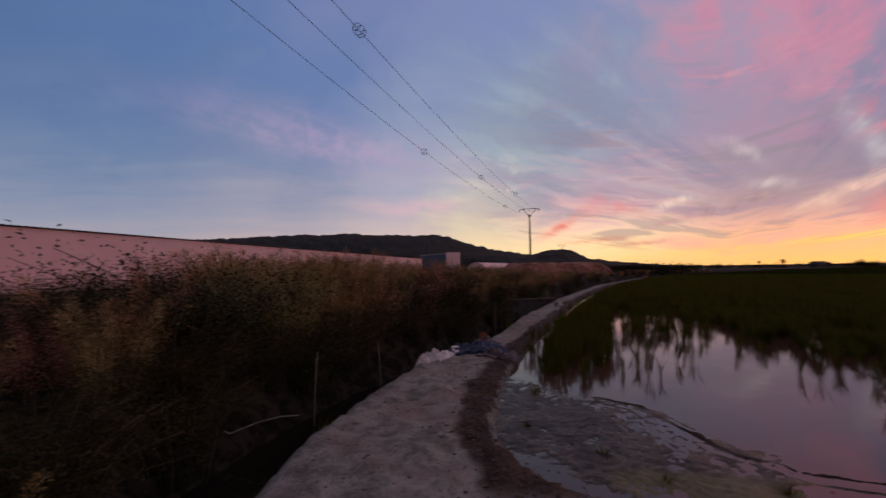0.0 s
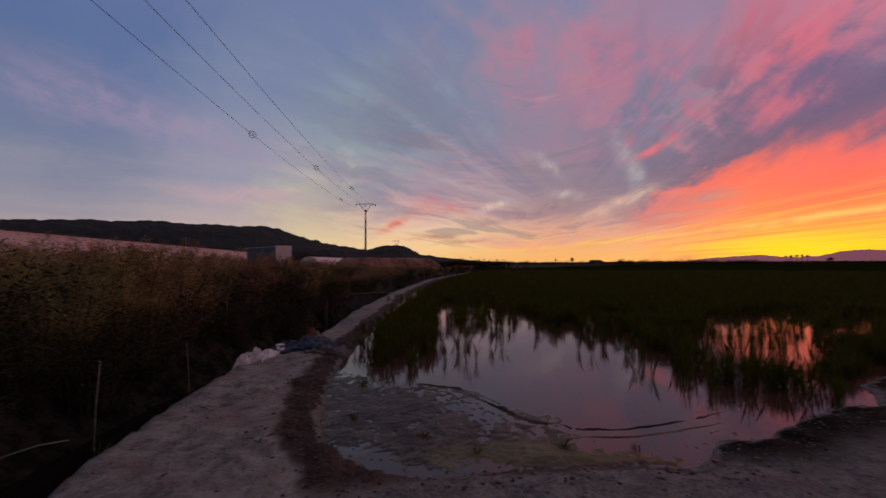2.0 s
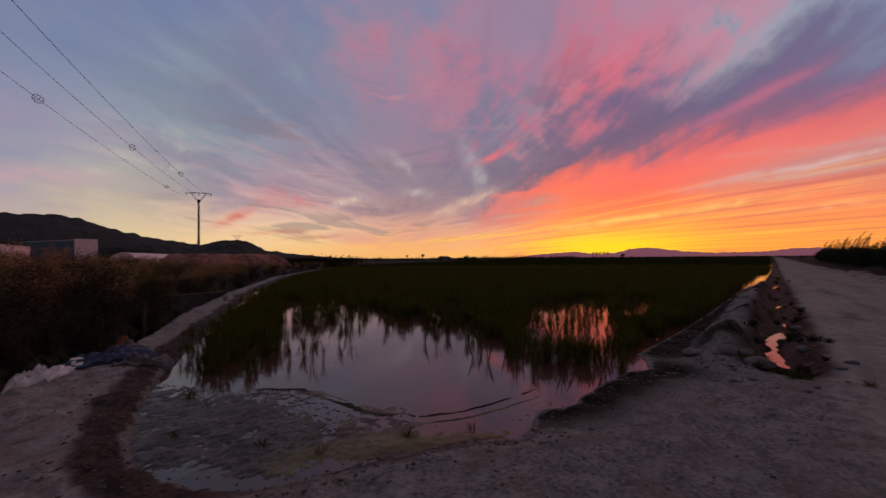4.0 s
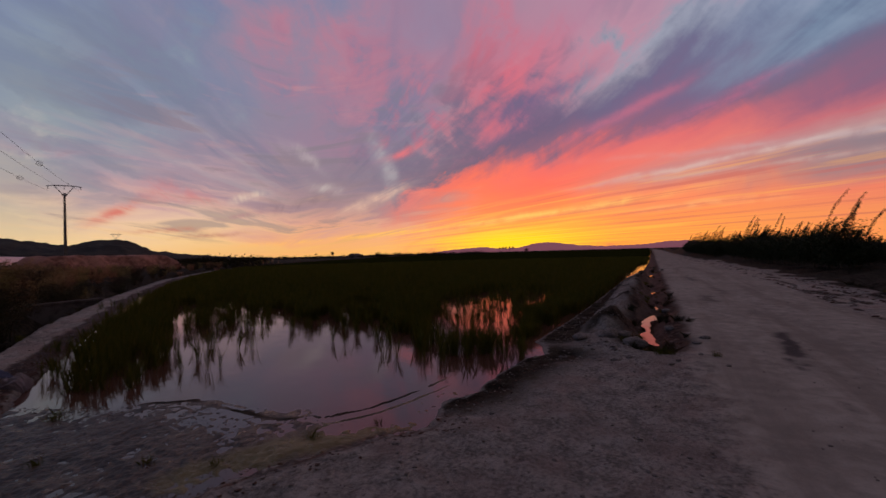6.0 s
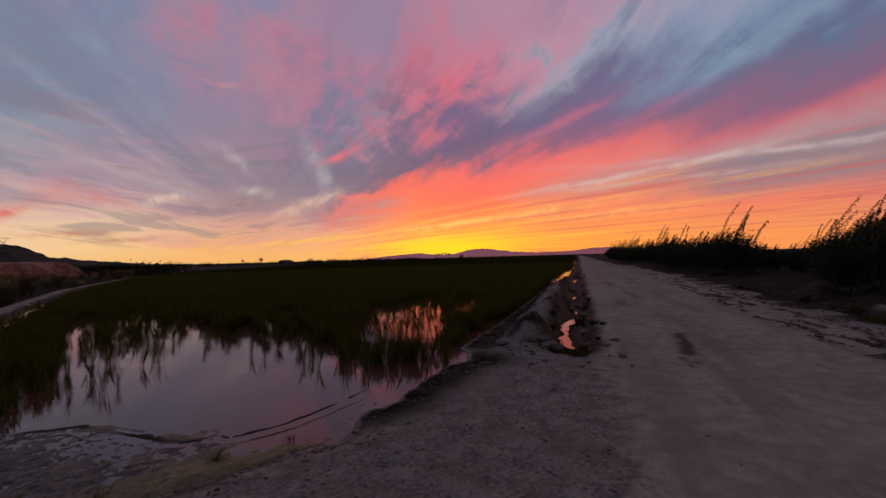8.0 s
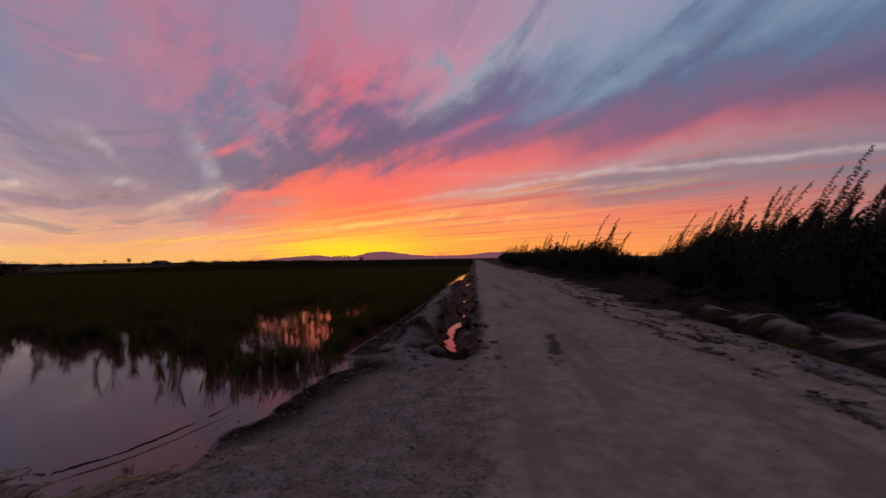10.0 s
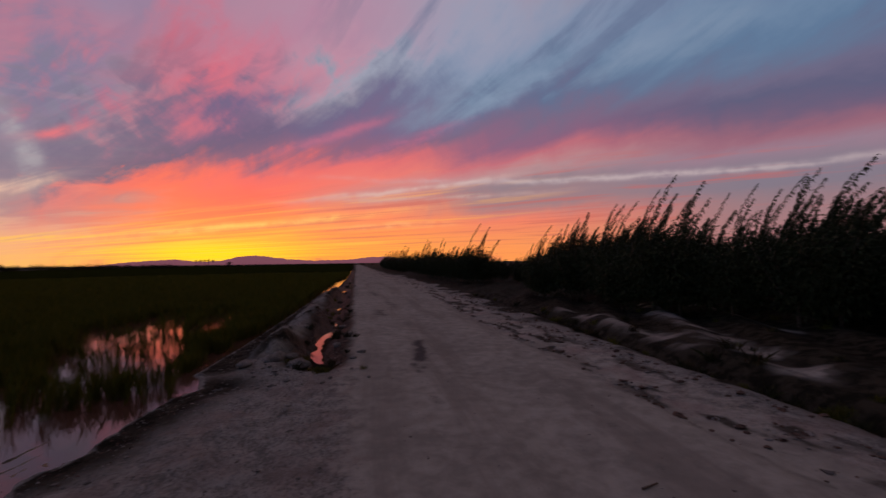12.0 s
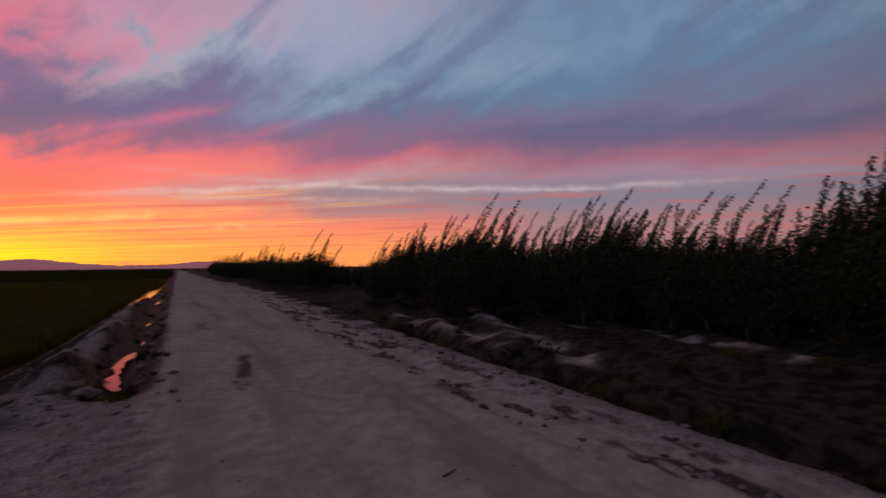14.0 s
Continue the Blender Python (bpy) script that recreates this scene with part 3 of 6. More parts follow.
def vnoise(P, scale, seed=0):
    """Value noise, 0 to 1."""
    q = P * scale
    i = np.floor(q)
    f = q - i
    f = f * f * (3 - 2 * f)
    a, b = hash2(i[:, 0], i[:, 1], seed), hash2(i[:, 0] + 1, i[:, 1], seed)
    c, d = hash2(i[:, 0], i[:, 1] + 1, seed), hash2(i[:, 0] + 1, i[:, 1] + 1, seed)
    return (a * (1 - f[:, 0]) + b * f[:, 0]) * (1 - f[:, 1]) + (c * (1 - f[:, 0]) + d * f[:, 0]) * f[:, 1]


def fnoise(P, scale, seed=0, octaves=3):
    s, a = 0, 0.5
    for o in range(octaves):
        s = s + a * (vnoise(P, scale * 2 ** o, seed + o) - 0.5)
        a *= 0.5
    return s


def step(x, a, b):
    t = np.clip((x - a) / (b - a), 0, 1)
    return t * t * (3 - 2 * t)


POND = np.vstack([SHORE, [(700, 400), (95, 115)], LEVEE[:6:-1]])
TRENCH = np.array([(-6, -7.6), (-1.7, -6.6), (2.2, -5.75), (4.5, -5.3), (6.3, -5.05), (8.1, -4.75), (10.7, -4.4), (12.9, -4.15), (16, -3.6), (22, -2.6)], float)


def terrain(P):
    """Height of the ground at points P, and the masks of its soils."""
    s, n = P @ RS, P @ RN
    far = np.hypot(P[:, 0], P[:, 1])
    h = 0.02 * fnoise(P, 1.3, 1) + 0.03 * fnoise(P, 0.35, 2) + 0.012 * fnoise(P, 7, 3)
    m = {q: np.zeros(len(P)) for q in ("dust", "mud", "flat", "algae", "litter", "stain", "road")}
    wob = 0.10 * fnoise(P, 2.2, 5) + 0.05 * fnoise(P, 9, 6)
    # the road with its two ruts, and the trodden ground beside it
    side_n = -5.0 - 0.35 * step(s, 10, 24)
    road = step(n - side_n, -0.7, 0.5) * (1 - step(n + 2.6 * wob, -1.25, -0.15))
    pad = step(n - side_n, -0.7, 0.5) * (1 - step(s, 5.5, 7.0))
    m["dust"] = np.maximum(road, pad * (0.05 + 0.45 * vnoise(P, 0.8, 137)))
    m["road"] = road
    h *= 1 - 0.75 * road
    h += pad * (1 - road) * (0.05 * fnoise(P, 4.5, 153) + 0.03 * fnoise(P, 13, 154, 2))
    for c in (-2.5, -4.25):
        h -= 0.03 * np.exp(-((n - c + 0.1 * np.sin(s * 0.3)) / 0.3) ** 2) * step(s, -5, 4)
    h += 0.014 * road * fnoise(P, 3.1, 8) * step(-n, 1.0, 5.0)
    blot = 0.35 + 0.65 * step(fnoise(P, 3.3, 158), -0.12, 0.12)
    for cs, cn, turn, ls, ln, deep in ((8.1, -1.95, -0.13, 1.7, 0.13, 1.0), (7.0, -1.80, -0.12, 0.5, 0.16, 0.9), (5.0, -1.75, 0.05, 1.3, 0.12, 0.45), (4.0, -3.30, -0.10, 1.6, 0.10, 0.40), (5.3, -3.35, 0.3, 0.5, 0.12, 0.4), (11.5, -2.2, -0.05, 1.6, 0.18, 0.45), (14.5, -1.6, 0.0, 1.4, 0.35, 0.6), (18, -2.2, 0.0, 2.5, 0.3, 0.5), (24, -1.8, 0.0, 3, 0.4, 0.6), (31, -3.2, 0.0, 5, 0.5, 0.4)):
        m["stain"] = np.maximum(m["stain"], deep * np.exp(-((s - cs) / ls) ** 4 - ((n - cn - turn * (s - cs) + 1.2 * wob + 0.10 * fnoise(P, 6.0, 157)) / ln) ** 2) * blot)
    # verge and field right of the road
    verge = 1 - step(n - side_n + 2 * wob, -0.6, 0.3)
    h += verge * (0.06 * fnoise(P, 2.5, 9) + 0.03)
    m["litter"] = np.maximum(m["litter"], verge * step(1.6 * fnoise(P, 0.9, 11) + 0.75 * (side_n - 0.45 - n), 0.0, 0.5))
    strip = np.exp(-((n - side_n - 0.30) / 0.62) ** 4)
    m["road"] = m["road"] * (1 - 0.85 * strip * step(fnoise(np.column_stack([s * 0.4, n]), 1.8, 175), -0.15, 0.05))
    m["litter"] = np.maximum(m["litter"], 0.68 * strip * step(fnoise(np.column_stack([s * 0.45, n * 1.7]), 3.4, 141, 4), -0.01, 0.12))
    rows = (P[:, 0] * sin(radians(17)) + P[:, 1] * cos(radians(17)))
    field = (1 - step(n, -7.6, -6.4))
    h += field * 0.09 * np.sin(rows * 2 * pi / 1.55 + 0.8) + 0.05 * field * fnoise(P, 1.8, 13)
    m["dust"] = np.where(field > 0.5, 0.28 * step(np.sin(rows * 2 * pi / 1.55 + 0.8), 0.3, 0.9) * step(vnoise(P, 0.35, 15), 0.3, 0.6), m["dust"])
    for a, b, w0 in (((14.6, -4.6), (8.6, -5.5), 0.40), ((15.4, -7.4), (6.4, -5.95), 0.50), ((19.5, -9.7), (9.6, -8.4), 0.26), ((12, -10.2), (5, -9.2), 0.26)):
        dt, _, _ = along_line(P, np.array((a, b), float))
        lane = np.exp(-((dt + 2 * wob) / w0) ** 2) * (0.25 + 0.75 * step(vnoise(P, 2.4, 143), 0.25, 0.6)) * (0.65 + 0.35 * step(fnoise(P, 4.0, 165), -0.12, 0.10))
        m["litter"] = m["litter"] * (1 - lane)
        m["dust"] = np.maximum(m["dust"], lane * 0.7)
        h += 0.02 * lane
    dist, sg, _ = along_line(P, TRENCH)
    h -= 0.34 * np.exp(-(dist / 0.38) ** 2)
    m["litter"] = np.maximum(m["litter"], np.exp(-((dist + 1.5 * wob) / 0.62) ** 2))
    # the berm and the little drain between field and road
    on = step(s, 6.9, 8.0)
    lump = 0.6 + 1.3 * vnoise(P, 0.55, 17)
    m["litter"] = np.maximum(m["litter"], on * step(fnoise(P, 1.5, 145), -0.06, 0.14) * np.exp(-((n - 0.5) / 0.7) ** 2) * 0.9)
    for cs, cn, ls, ln, hh in ((9.0, 0.60, 0.75, 0.34, 0.36), (10.9, 0.75, 0.6, 0.22, 0.12), (13.6, 0.42, 1.2, 0.34, 0.30), (15.9, 0.6, 0.6, 0.2, 0.12), (19.3, 0.43, 1.5, 0.30, 0.28), (23.5, 0.4, 1.3, 0.28, 0.24), (28, 0.35, 2.2, 0.3, 0.22), (34, 0.35, 2.6, 0.3, 0.20)):
        h += hh * np.exp(-((s - cs + 0.6 * wob) / ls) ** 4 - ((n - cn + 0.6 * wob) / ln) ** 2)
    h += on * 0.10 * step(s, 17, 30) * np.exp(-((n - 0.40 + wob) / 0.24) ** 2)
    h += on * 0.04 * lump * np.exp(-((n - 0.74) / 0.42) ** 2) + on * (0.09 * fnoise(P, 2.6, 139) + 0.06 * fnoise(P, 7.5, 140)) * np.exp(-((n - 0.6) / 0.8) ** 2)
    h -= 0.07 * on * step(n + wob, 0.85, 1.25) * (1 - step(n, 2.0, 3.0))
    h -= on * 0.27 * np.exp(-((n + 0.12 + 0.10 * np.sin(s * 1.1)) / 0.30) ** 2)
    m["mud"] = np.maximum(m["mud"], on * 0.95 * np.exp(-((n + 0.10 + 2 * wob) / 0.55) ** 2))
    m["litter"] = np.maximum(m["litter"], on * np.exp(-((n + 0.15 + 2 * wob) / 0.58) ** 4))
    m["dust"] = np.maximum(m["dust"], 0.3 * on * np.exp(-((n - 0.60 + 2.5 * wob) / 0.26) ** 2) * step(fnoise(P, 0.9, 173), -0.12, 0.10))
    m["litter"] = np.maximum(m["litter"], 0.9 * on * step(n + 2.5 * wob, 0.85, 1.15) * (1 - step(n, 1.6, 2.2)))
    # the pond: mud flat near its shore, deeper beyond
    dsh, _, _ = along_line(P, SHORE)
    pond = inside(P + (0.6 + 1.6 * step(s, 7.5, 9.5))[:, None] * np.stack([wob, wob], 1), POND)
    dl, sl, wl = along_line(P, LEVEE, LEVEE_W)
    q = dl * sl
    deep = np.minimum(dsh, np.where(q > 0, dl - wl, 9))
    darc, sarc, _ = along_line(P, ARC)
    shallow = (sarc > 0) & (P[:, 0] < 9.4) & (P[:, 1] < 6.8)
    bed = np.where(shallow, WATER - 0.05 - 0.02 * vnoise(P, 2.0, 22), WATER - 0.03 - 0.09 * step(darc, 0, 1.2) - 0.02 * vnoise(P, 2.0, 23))
    rim = step(deep, 0.0, 0.16)
    sink = np.exp(-((dsh + 2.5 * wob) / (0.13 + 0.50 * step(P[:, 0], 3.2, 3.9) + 0.15 * step(P[:, 0], 4.5, 5.5))) ** 2) * step(s, 0.5, 1.5) * (1 - step(s, 6.6, 8.0))
    h = h - (0.045 + 0.04 * step(P[:, 0], 3.0, 3.6)) * sink
    h = np.where(pond, h * (1 - rim) + bed * rim, h)
    near = (far < 60)
    m["flat"] = np.where(pond & near, np.maximum(m["flat"], rim), m["flat"])
    m["algae"] = np.where(pond & shallow, np.exp(-((dsh - 0.55) / 0.5) ** 2), 0)
    m["dust"] = np.where(pond, 0, m["dust"])
    m["litter"] = np.where(pond, 0, m["litter"])
    lip = np.where(pond, 0, sink)
    m["mud"] = np.maximum(m["mud"], lip * (0.75 - 0.6 * step(P[:, 0], 2.8, 4.0)))
    m["litter"] = np.maximum(m["litter"], lip * step(P[:, 0], 2.8, 4.0))
    rough = np.exp(-((n - 0.55) / 0.75) ** 2) * step(s, 6.2, 7.4) * (1 - step(s, 16, 30)) + 0.2 * lip
    h = np.where(pond, h, h + rough * (0.16 * fnoise(P, 3.4, 151) + 0.12 * fnoise(P, 8.5, 152, 2)))
    # the levee path, its eroded wet flank and the ditch on the other side
    side = step(P[:, 1], -0.5, 3.4)
    m["dust"] = np.maximum(m["dust"], np.where(P[:, 1] > 0.5, (1 - step(dl + 2 * wob, wl - 0.2, wl + 0.05)) * side * 0.85, 0))
    wild = wob + 0.30 * fnoise(P, 1.1, 131)
    flank = step(q + 1.5 * wild, wl - 0.42, wl - 0.22) * (1 - step(q, wl + 0.5, wl + 0.9)) * step(P[:, 1], 2.6, 3.4) * (q > 0)
    m["mud"] = np.maximum(m["mud"], np.where(pond & (h < WATER + 0.05), 0, flank))
    h = np.where((q > 0) & (P[:, 1] > 6), np.minimum(h, 0.05 - 0.28 * step(q, wl - 0.2, wl + 0.45)), h)
    top = (dl < wl + 0.2) & (P[:, 1] > 1)
    h = np.where(top, h + 0.06 * fnoise(P, 1.6, 133) + 0.09 * fnoise(P, 4.5, 134) + 0.10 * np.minimum(flank, 1) * fnoise(P, 6.0, 135, 2), h)
    # footprints: shallow hollows, their shade painted in through the stain mask
    for fx, fy, fa in ((-0.40, 5.38, 0.5), (-0.18, 5.18, 0.3), (-0.55, 4.2, 0.4), (-0.1, 6.6, 0.2)):
        ex, ey = P[:, 0] - fx, P[:, 1] - fy
        print_ = np.exp(-((ex * cos(fa) + ey * sin(fa)) / 0.13) ** 2 - ((-ex * sin(fa) + ey * cos(fa)) / 0.055) ** 2)
        h = h - 0.035 * print_
        m["stain"] = np.maximum(m["stain"], 0.8 * print_)
    lq = -q - wl + wob
    ditch = -1.0 * step(lq, -0.05, 0.55) + 1.05 * step(lq, 0.95, 2.3)
    left = (q < 0) & (P[:, 0] < 120)
    h = np.where(left, h + ditch + 0.25 * step(lq, 2.0, 9), h)
    # litter here; its near-black tone also paints the shade below the hedge
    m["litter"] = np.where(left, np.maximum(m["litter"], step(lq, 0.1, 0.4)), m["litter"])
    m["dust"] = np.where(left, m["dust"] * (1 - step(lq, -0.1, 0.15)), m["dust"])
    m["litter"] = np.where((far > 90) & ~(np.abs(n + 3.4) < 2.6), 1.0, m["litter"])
    return h, m


def levee_point(y0, q):
    """A point q metres left of the levee's middle, near its station y0."""
    i = int(np.clip(np.searchsorted(LEVEE[:, 1], y0) - 1, 0, len(LEVEE) - 2))
    a, b = LEVEE[i], LEVEE[i + 1]
    t = (y0 - a[1]) / (b[1] - a[1])
    d = (b - a) / np.hypot(*(b - a))
    w = LEVEE_W[i] + t * (LEVEE_W[i + 1] - LEVEE_W[i])
    return a + t * (b - a) + np.array((-d[1], d[0])) * (q + w)


def axis(lo, hi, fine, grow, reach):
    mid = list(np.arange(lo, hi, fine))
    up, d, x = [], fine, mid[-1]
    while x < reach:
        d = min(d * grow, 250)
        x += d
        up.append(x)
    dn, d, x = [], fine, lo
    while x > -reach:
        d = min(d * grow, 250)
        x -= d
        dn.append(x)
    return np.array(dn[::-1] + mid + up)


def sheet(name, X, Y, mat):
    """A ground sheet over the grid of X and Y with the terrain's heights and soils."""
    gx, gy = np.meshgrid(X, Y)
    P = np.stack([gx.ravel(), gy.ravel()], 1)
    h, m = terrain(P)
    W = len(X)
    i = (np.arange(len(Y) - 1)[:, None] * W + np.arange(W - 1)[None]).ravel()
    F = np.stack([i, i + 1, i + W + 1, i + W], 1)
    me = bpy.data.meshes.new(name)
    me.vertices.add(len(P))
    me.vertices.foreach_set("co", np.column_stack([P, h]).ravel())
    me.loops.add(F.size)
    me.loops.foreach_set("vertex_index", F.ravel())
    me.polygons.add(len(F))
    me.polygons.foreach_set("loop_start", np.arange(0, F.size, 4))
    me.polygons.foreach_set("use_smooth", np.ones(len(F), bool))
    me.update(calc_edges=True)
    for key, val in m.items():
        a = me.attributes.new(key, "FLOAT", "POINT")
        a.data.foreach_set("value", val.astype(np.float32))
    me.materials.append(mat)
    return new(name, me)


def height(x, y):
    return float(terrain(np.array([(x, y)], float))[0][0])


def build_mud_flat():
    """The pebbly wet mud between shore and open water, in fine relief."""
    X, Y = np.arange(0.1, 7.6, 0.026), np.arange(2.2, 7.2, 0.026)
    gx, gy = np.meshgrid(X, Y)
    P = np.stack([gx.ravel(), gy.ravel()], 1)
    h, m = terrain(P)
    d, sg, _ = along_line(P, ARC)
    ds, _, _ = along_line(P, SHORE)
    d = d * sg
    run = np.concatenate([[0], np.cumsum(np.hypot(*np.diff(ARC, axis=0).T))])
    _, _, along = along_line(P, ARC, run)
    # pebbly and barely awash on the levee's side, under a film of water towards the track
    z = WATER + 0.0085 - 0.026 * step(P[:, 0] - 0.25 * (P[:, 1] - 3), 2.3, 3.4) + 0.010 * fnoise(P, 1.6, 121) + 0.018 * fnoise(P, 8, 122) + 0.034 * fnoise(P, 22, 123, 2)
    z += 0.016 * np.exp(-((ds - 0.22) / 0.16) ** 2) * step(P[:, 0], 1.5, 2.0)
    # a puddle along the levee's foot, then the weedy rim that the water left behind
    z -= 0.030 * np.exp(-(ds / 0.30) ** 2) * (1 - step(P[:, 0], 1.7, 2.2)) * (1 - step(P[:, 1], 3.6, 4.2))
    e = d + 0.14 * fnoise(P, 1.1, 125) + 0.05 * fnoise(P, 5.0, 128) + 0.02 * fnoise(P, 17, 129)
    where = step(P[:, 0], 1.5, 2.1) * (1 - step(P[:, 0], 3.9, 5.2))
    S = np.column_stack([along * 1.3, e * 9.0])
    drift = vnoise(S, 1.0, 171) - 0.5 + 0.6 * (vnoise(S, 2.6, 172) - 0.5)
    scum = np.clip(1.2 * np.exp(-((e + 0.02) / 0.05) ** 2) + 0.7 * np.exp(-((e - 0.17) / 0.03) ** 2) + 0.9 * drift * np.exp(-((e + 0.25) / 0.25) ** 2), 0, 1) * where
    z = z - 0.014 * (1 - step(d + 0.5 * fnoise(P, 1.7, 177), -0.1, 0.75))
    z = np.where(d < 0, np.minimum(z, WATER - 0.006), z)
    z = z + where * np.exp(-((e + 0.14) / 0.22) ** 2) * 0.75 * (WATER - 0.001 + 0.007 * drift - z) + 0.006 * scum * (0.6 + 1.6 * fnoise(P, 3.0, 130))
    ridge_z = WATER - 0.004 + where * np.exp(-((e + 0.02) / 0.03) ** 2) * (0.004 + 0.010 * vnoise(P, 6.0, 179)) * step(vnoise(P, 2.2, 183), 0.15, 0.5) + where * np.exp(-((e - 0.17) / 0.025) ** 2) * 0.014 * vnoise(S, 1.4, 181)
    z = np.maximum(z, ridge_z)
    pond = inside(P, POND) & (ds > 0.05) & (d > -0.75) & (P[:, 0] < 7.4)
    W = len(X)
    i = (np.arange(len(Y) - 1)[:, None] * W + np.arange(W - 1)[None]).ravel()
    i = i[pond[i] & pond[i + W + 1]]
    used, inv = np.unique(np.stack([i, i + 1, i + W + 1, i + W], 1).ravel(), return_inverse=True)
    ob = link("mud_flat", np.column_stack([P, z])[used], inv.reshape(-1, 4), MAT_EARTH, None, True)
    one = np.ones(len(used), np.float32)
    for key in ("dust", "stain", "road", "mud"):
        ob.data.attributes.new(key, "FLOAT", "POINT")
    weedy = (0.8 * np.minimum(scum * (0.45 + 1.1 * vnoise(P, 3.0, 161)), 1))[used].astype(np.float32)
    ob.data.attributes.new("flat", "FLOAT", "POINT").data.foreach_set("value", one - weedy)
    ob.data.attributes.new("litter", "FLOAT", "POINT").data.foreach_set("value", weedy)
    ob.data.attributes.new("algae", "FLOAT", "POINT").data.foreach_set("value", (np.exp(-((ds - 0.42 + 0.4 * fnoise(P, 1.7, 155)) / 0.30) ** 2) * step(P[:, 0], 0.9, 1.6))[used].astype(np.float32))
    tagged(ob, "wet pebbly mud flat with yellow algae at the pond's edge", "mud flat", kind="structure")


build_mud_flat()
ground = tagged(sheet("ground", axis(-6, 15, 0.08, 1.04, 4800), axis(-9.5, 10, 0.08, 1.04, 4800), MAT_EARTH), "grey-brown dusty earth with a track, a levee and a ditch", "ground", kind="structure")


# ---- water ----
def build_water():
    poly = np.vstack([SHORE[:-1] - [(0.3, 0.6)], [(420, 91), (330, 260), (110, 135)], LEVEE[:6:-1] + [(0.2, 0)], [(0.6, 8)]])
    bm = bmesh.new()
    bm.faces.new([bm.verts.new((x, y, WATER)) for x, y in poly])
    bmesh.ops.triangulate(bm, faces=bm.faces)
    me = bpy.data.meshes.new("water")
    bm.to_mesh(me)
    bm.free()
    me.materials.append(MAT_WATER)
    tagged(new("water", me), "still shallow paddy water mirroring the sunset sky", "water", kind="structure")
    # a black water sheet, added to keep the bottom of the ditch dark
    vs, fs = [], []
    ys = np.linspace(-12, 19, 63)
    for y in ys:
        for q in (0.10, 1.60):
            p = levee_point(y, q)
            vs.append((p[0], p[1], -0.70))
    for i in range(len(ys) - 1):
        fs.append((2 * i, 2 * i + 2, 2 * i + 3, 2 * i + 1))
    tagged(link("water", vs, fs, MAT_DITCH), "added sheet of black water that darkens the ditch", "ditch water", kind="structure")
    # the puddle in the drain beside the road
    vs, fs = [], []
    for i in range(48):
        s = 8.2 + i * 0.077
        c = -0.10 - 0.10 * sin(s * 1.1) + 0.03 * sin(s * 3.7) + 0.015 * sin(s * 8.3)
        w = 0.60 * (0.14 + 0.05 * sin(s * 2.3 + 1.0) + 0.035 * sin(s * 5.7) + 0.02 * sin(s * 13.1)) * min(1.0, ((i + 0.5) / 6) ** 0.5, ((48 - i) / 9) ** 0.5)
        for e in (-w, w):
            q = RS * s + RN * (c + e)
            vs.append((q[0], q[1], -0.140))
    for i in range(47):
        fs.append((2 * i, 2 * i + 2, 2 * i + 3, 2 * i + 1))
    tagged(link("water", vs, fs, MAT_WATER), "long narrow puddle in the drain beside the track", "puddle", kind="structure")
    for s0, L, w0 in ((12.9, 0.6, 0.020), (17.2, 0.9, 0.028), (27, 2.4, 0.04)):
        vs, fs = [], []
        for i in range(16):
            s = s0 + L * i / 15
            c = -0.12 - 0.10 * sin(s * 1.1) + 0.03 * sin(s * 5.1)
            w = w0 * (0.25 + sin(pi * (i + 0.3) / 15.6)) * (1 + 0.35 * sin(s * 9.0))
            for e in (-w, w):
                q = RS * s + RN * (c + e)
                vs.append((q[0], q[1], -0.150))
        fs = [(2 * i, 2 * i + 2, 2 * i + 3, 2 * i + 1) for i in range(15)]
        tagged(link("water", vs, fs, MAT_WATER), "small puddle in the weedy drain", "puddle", kind="structure")


build_water()


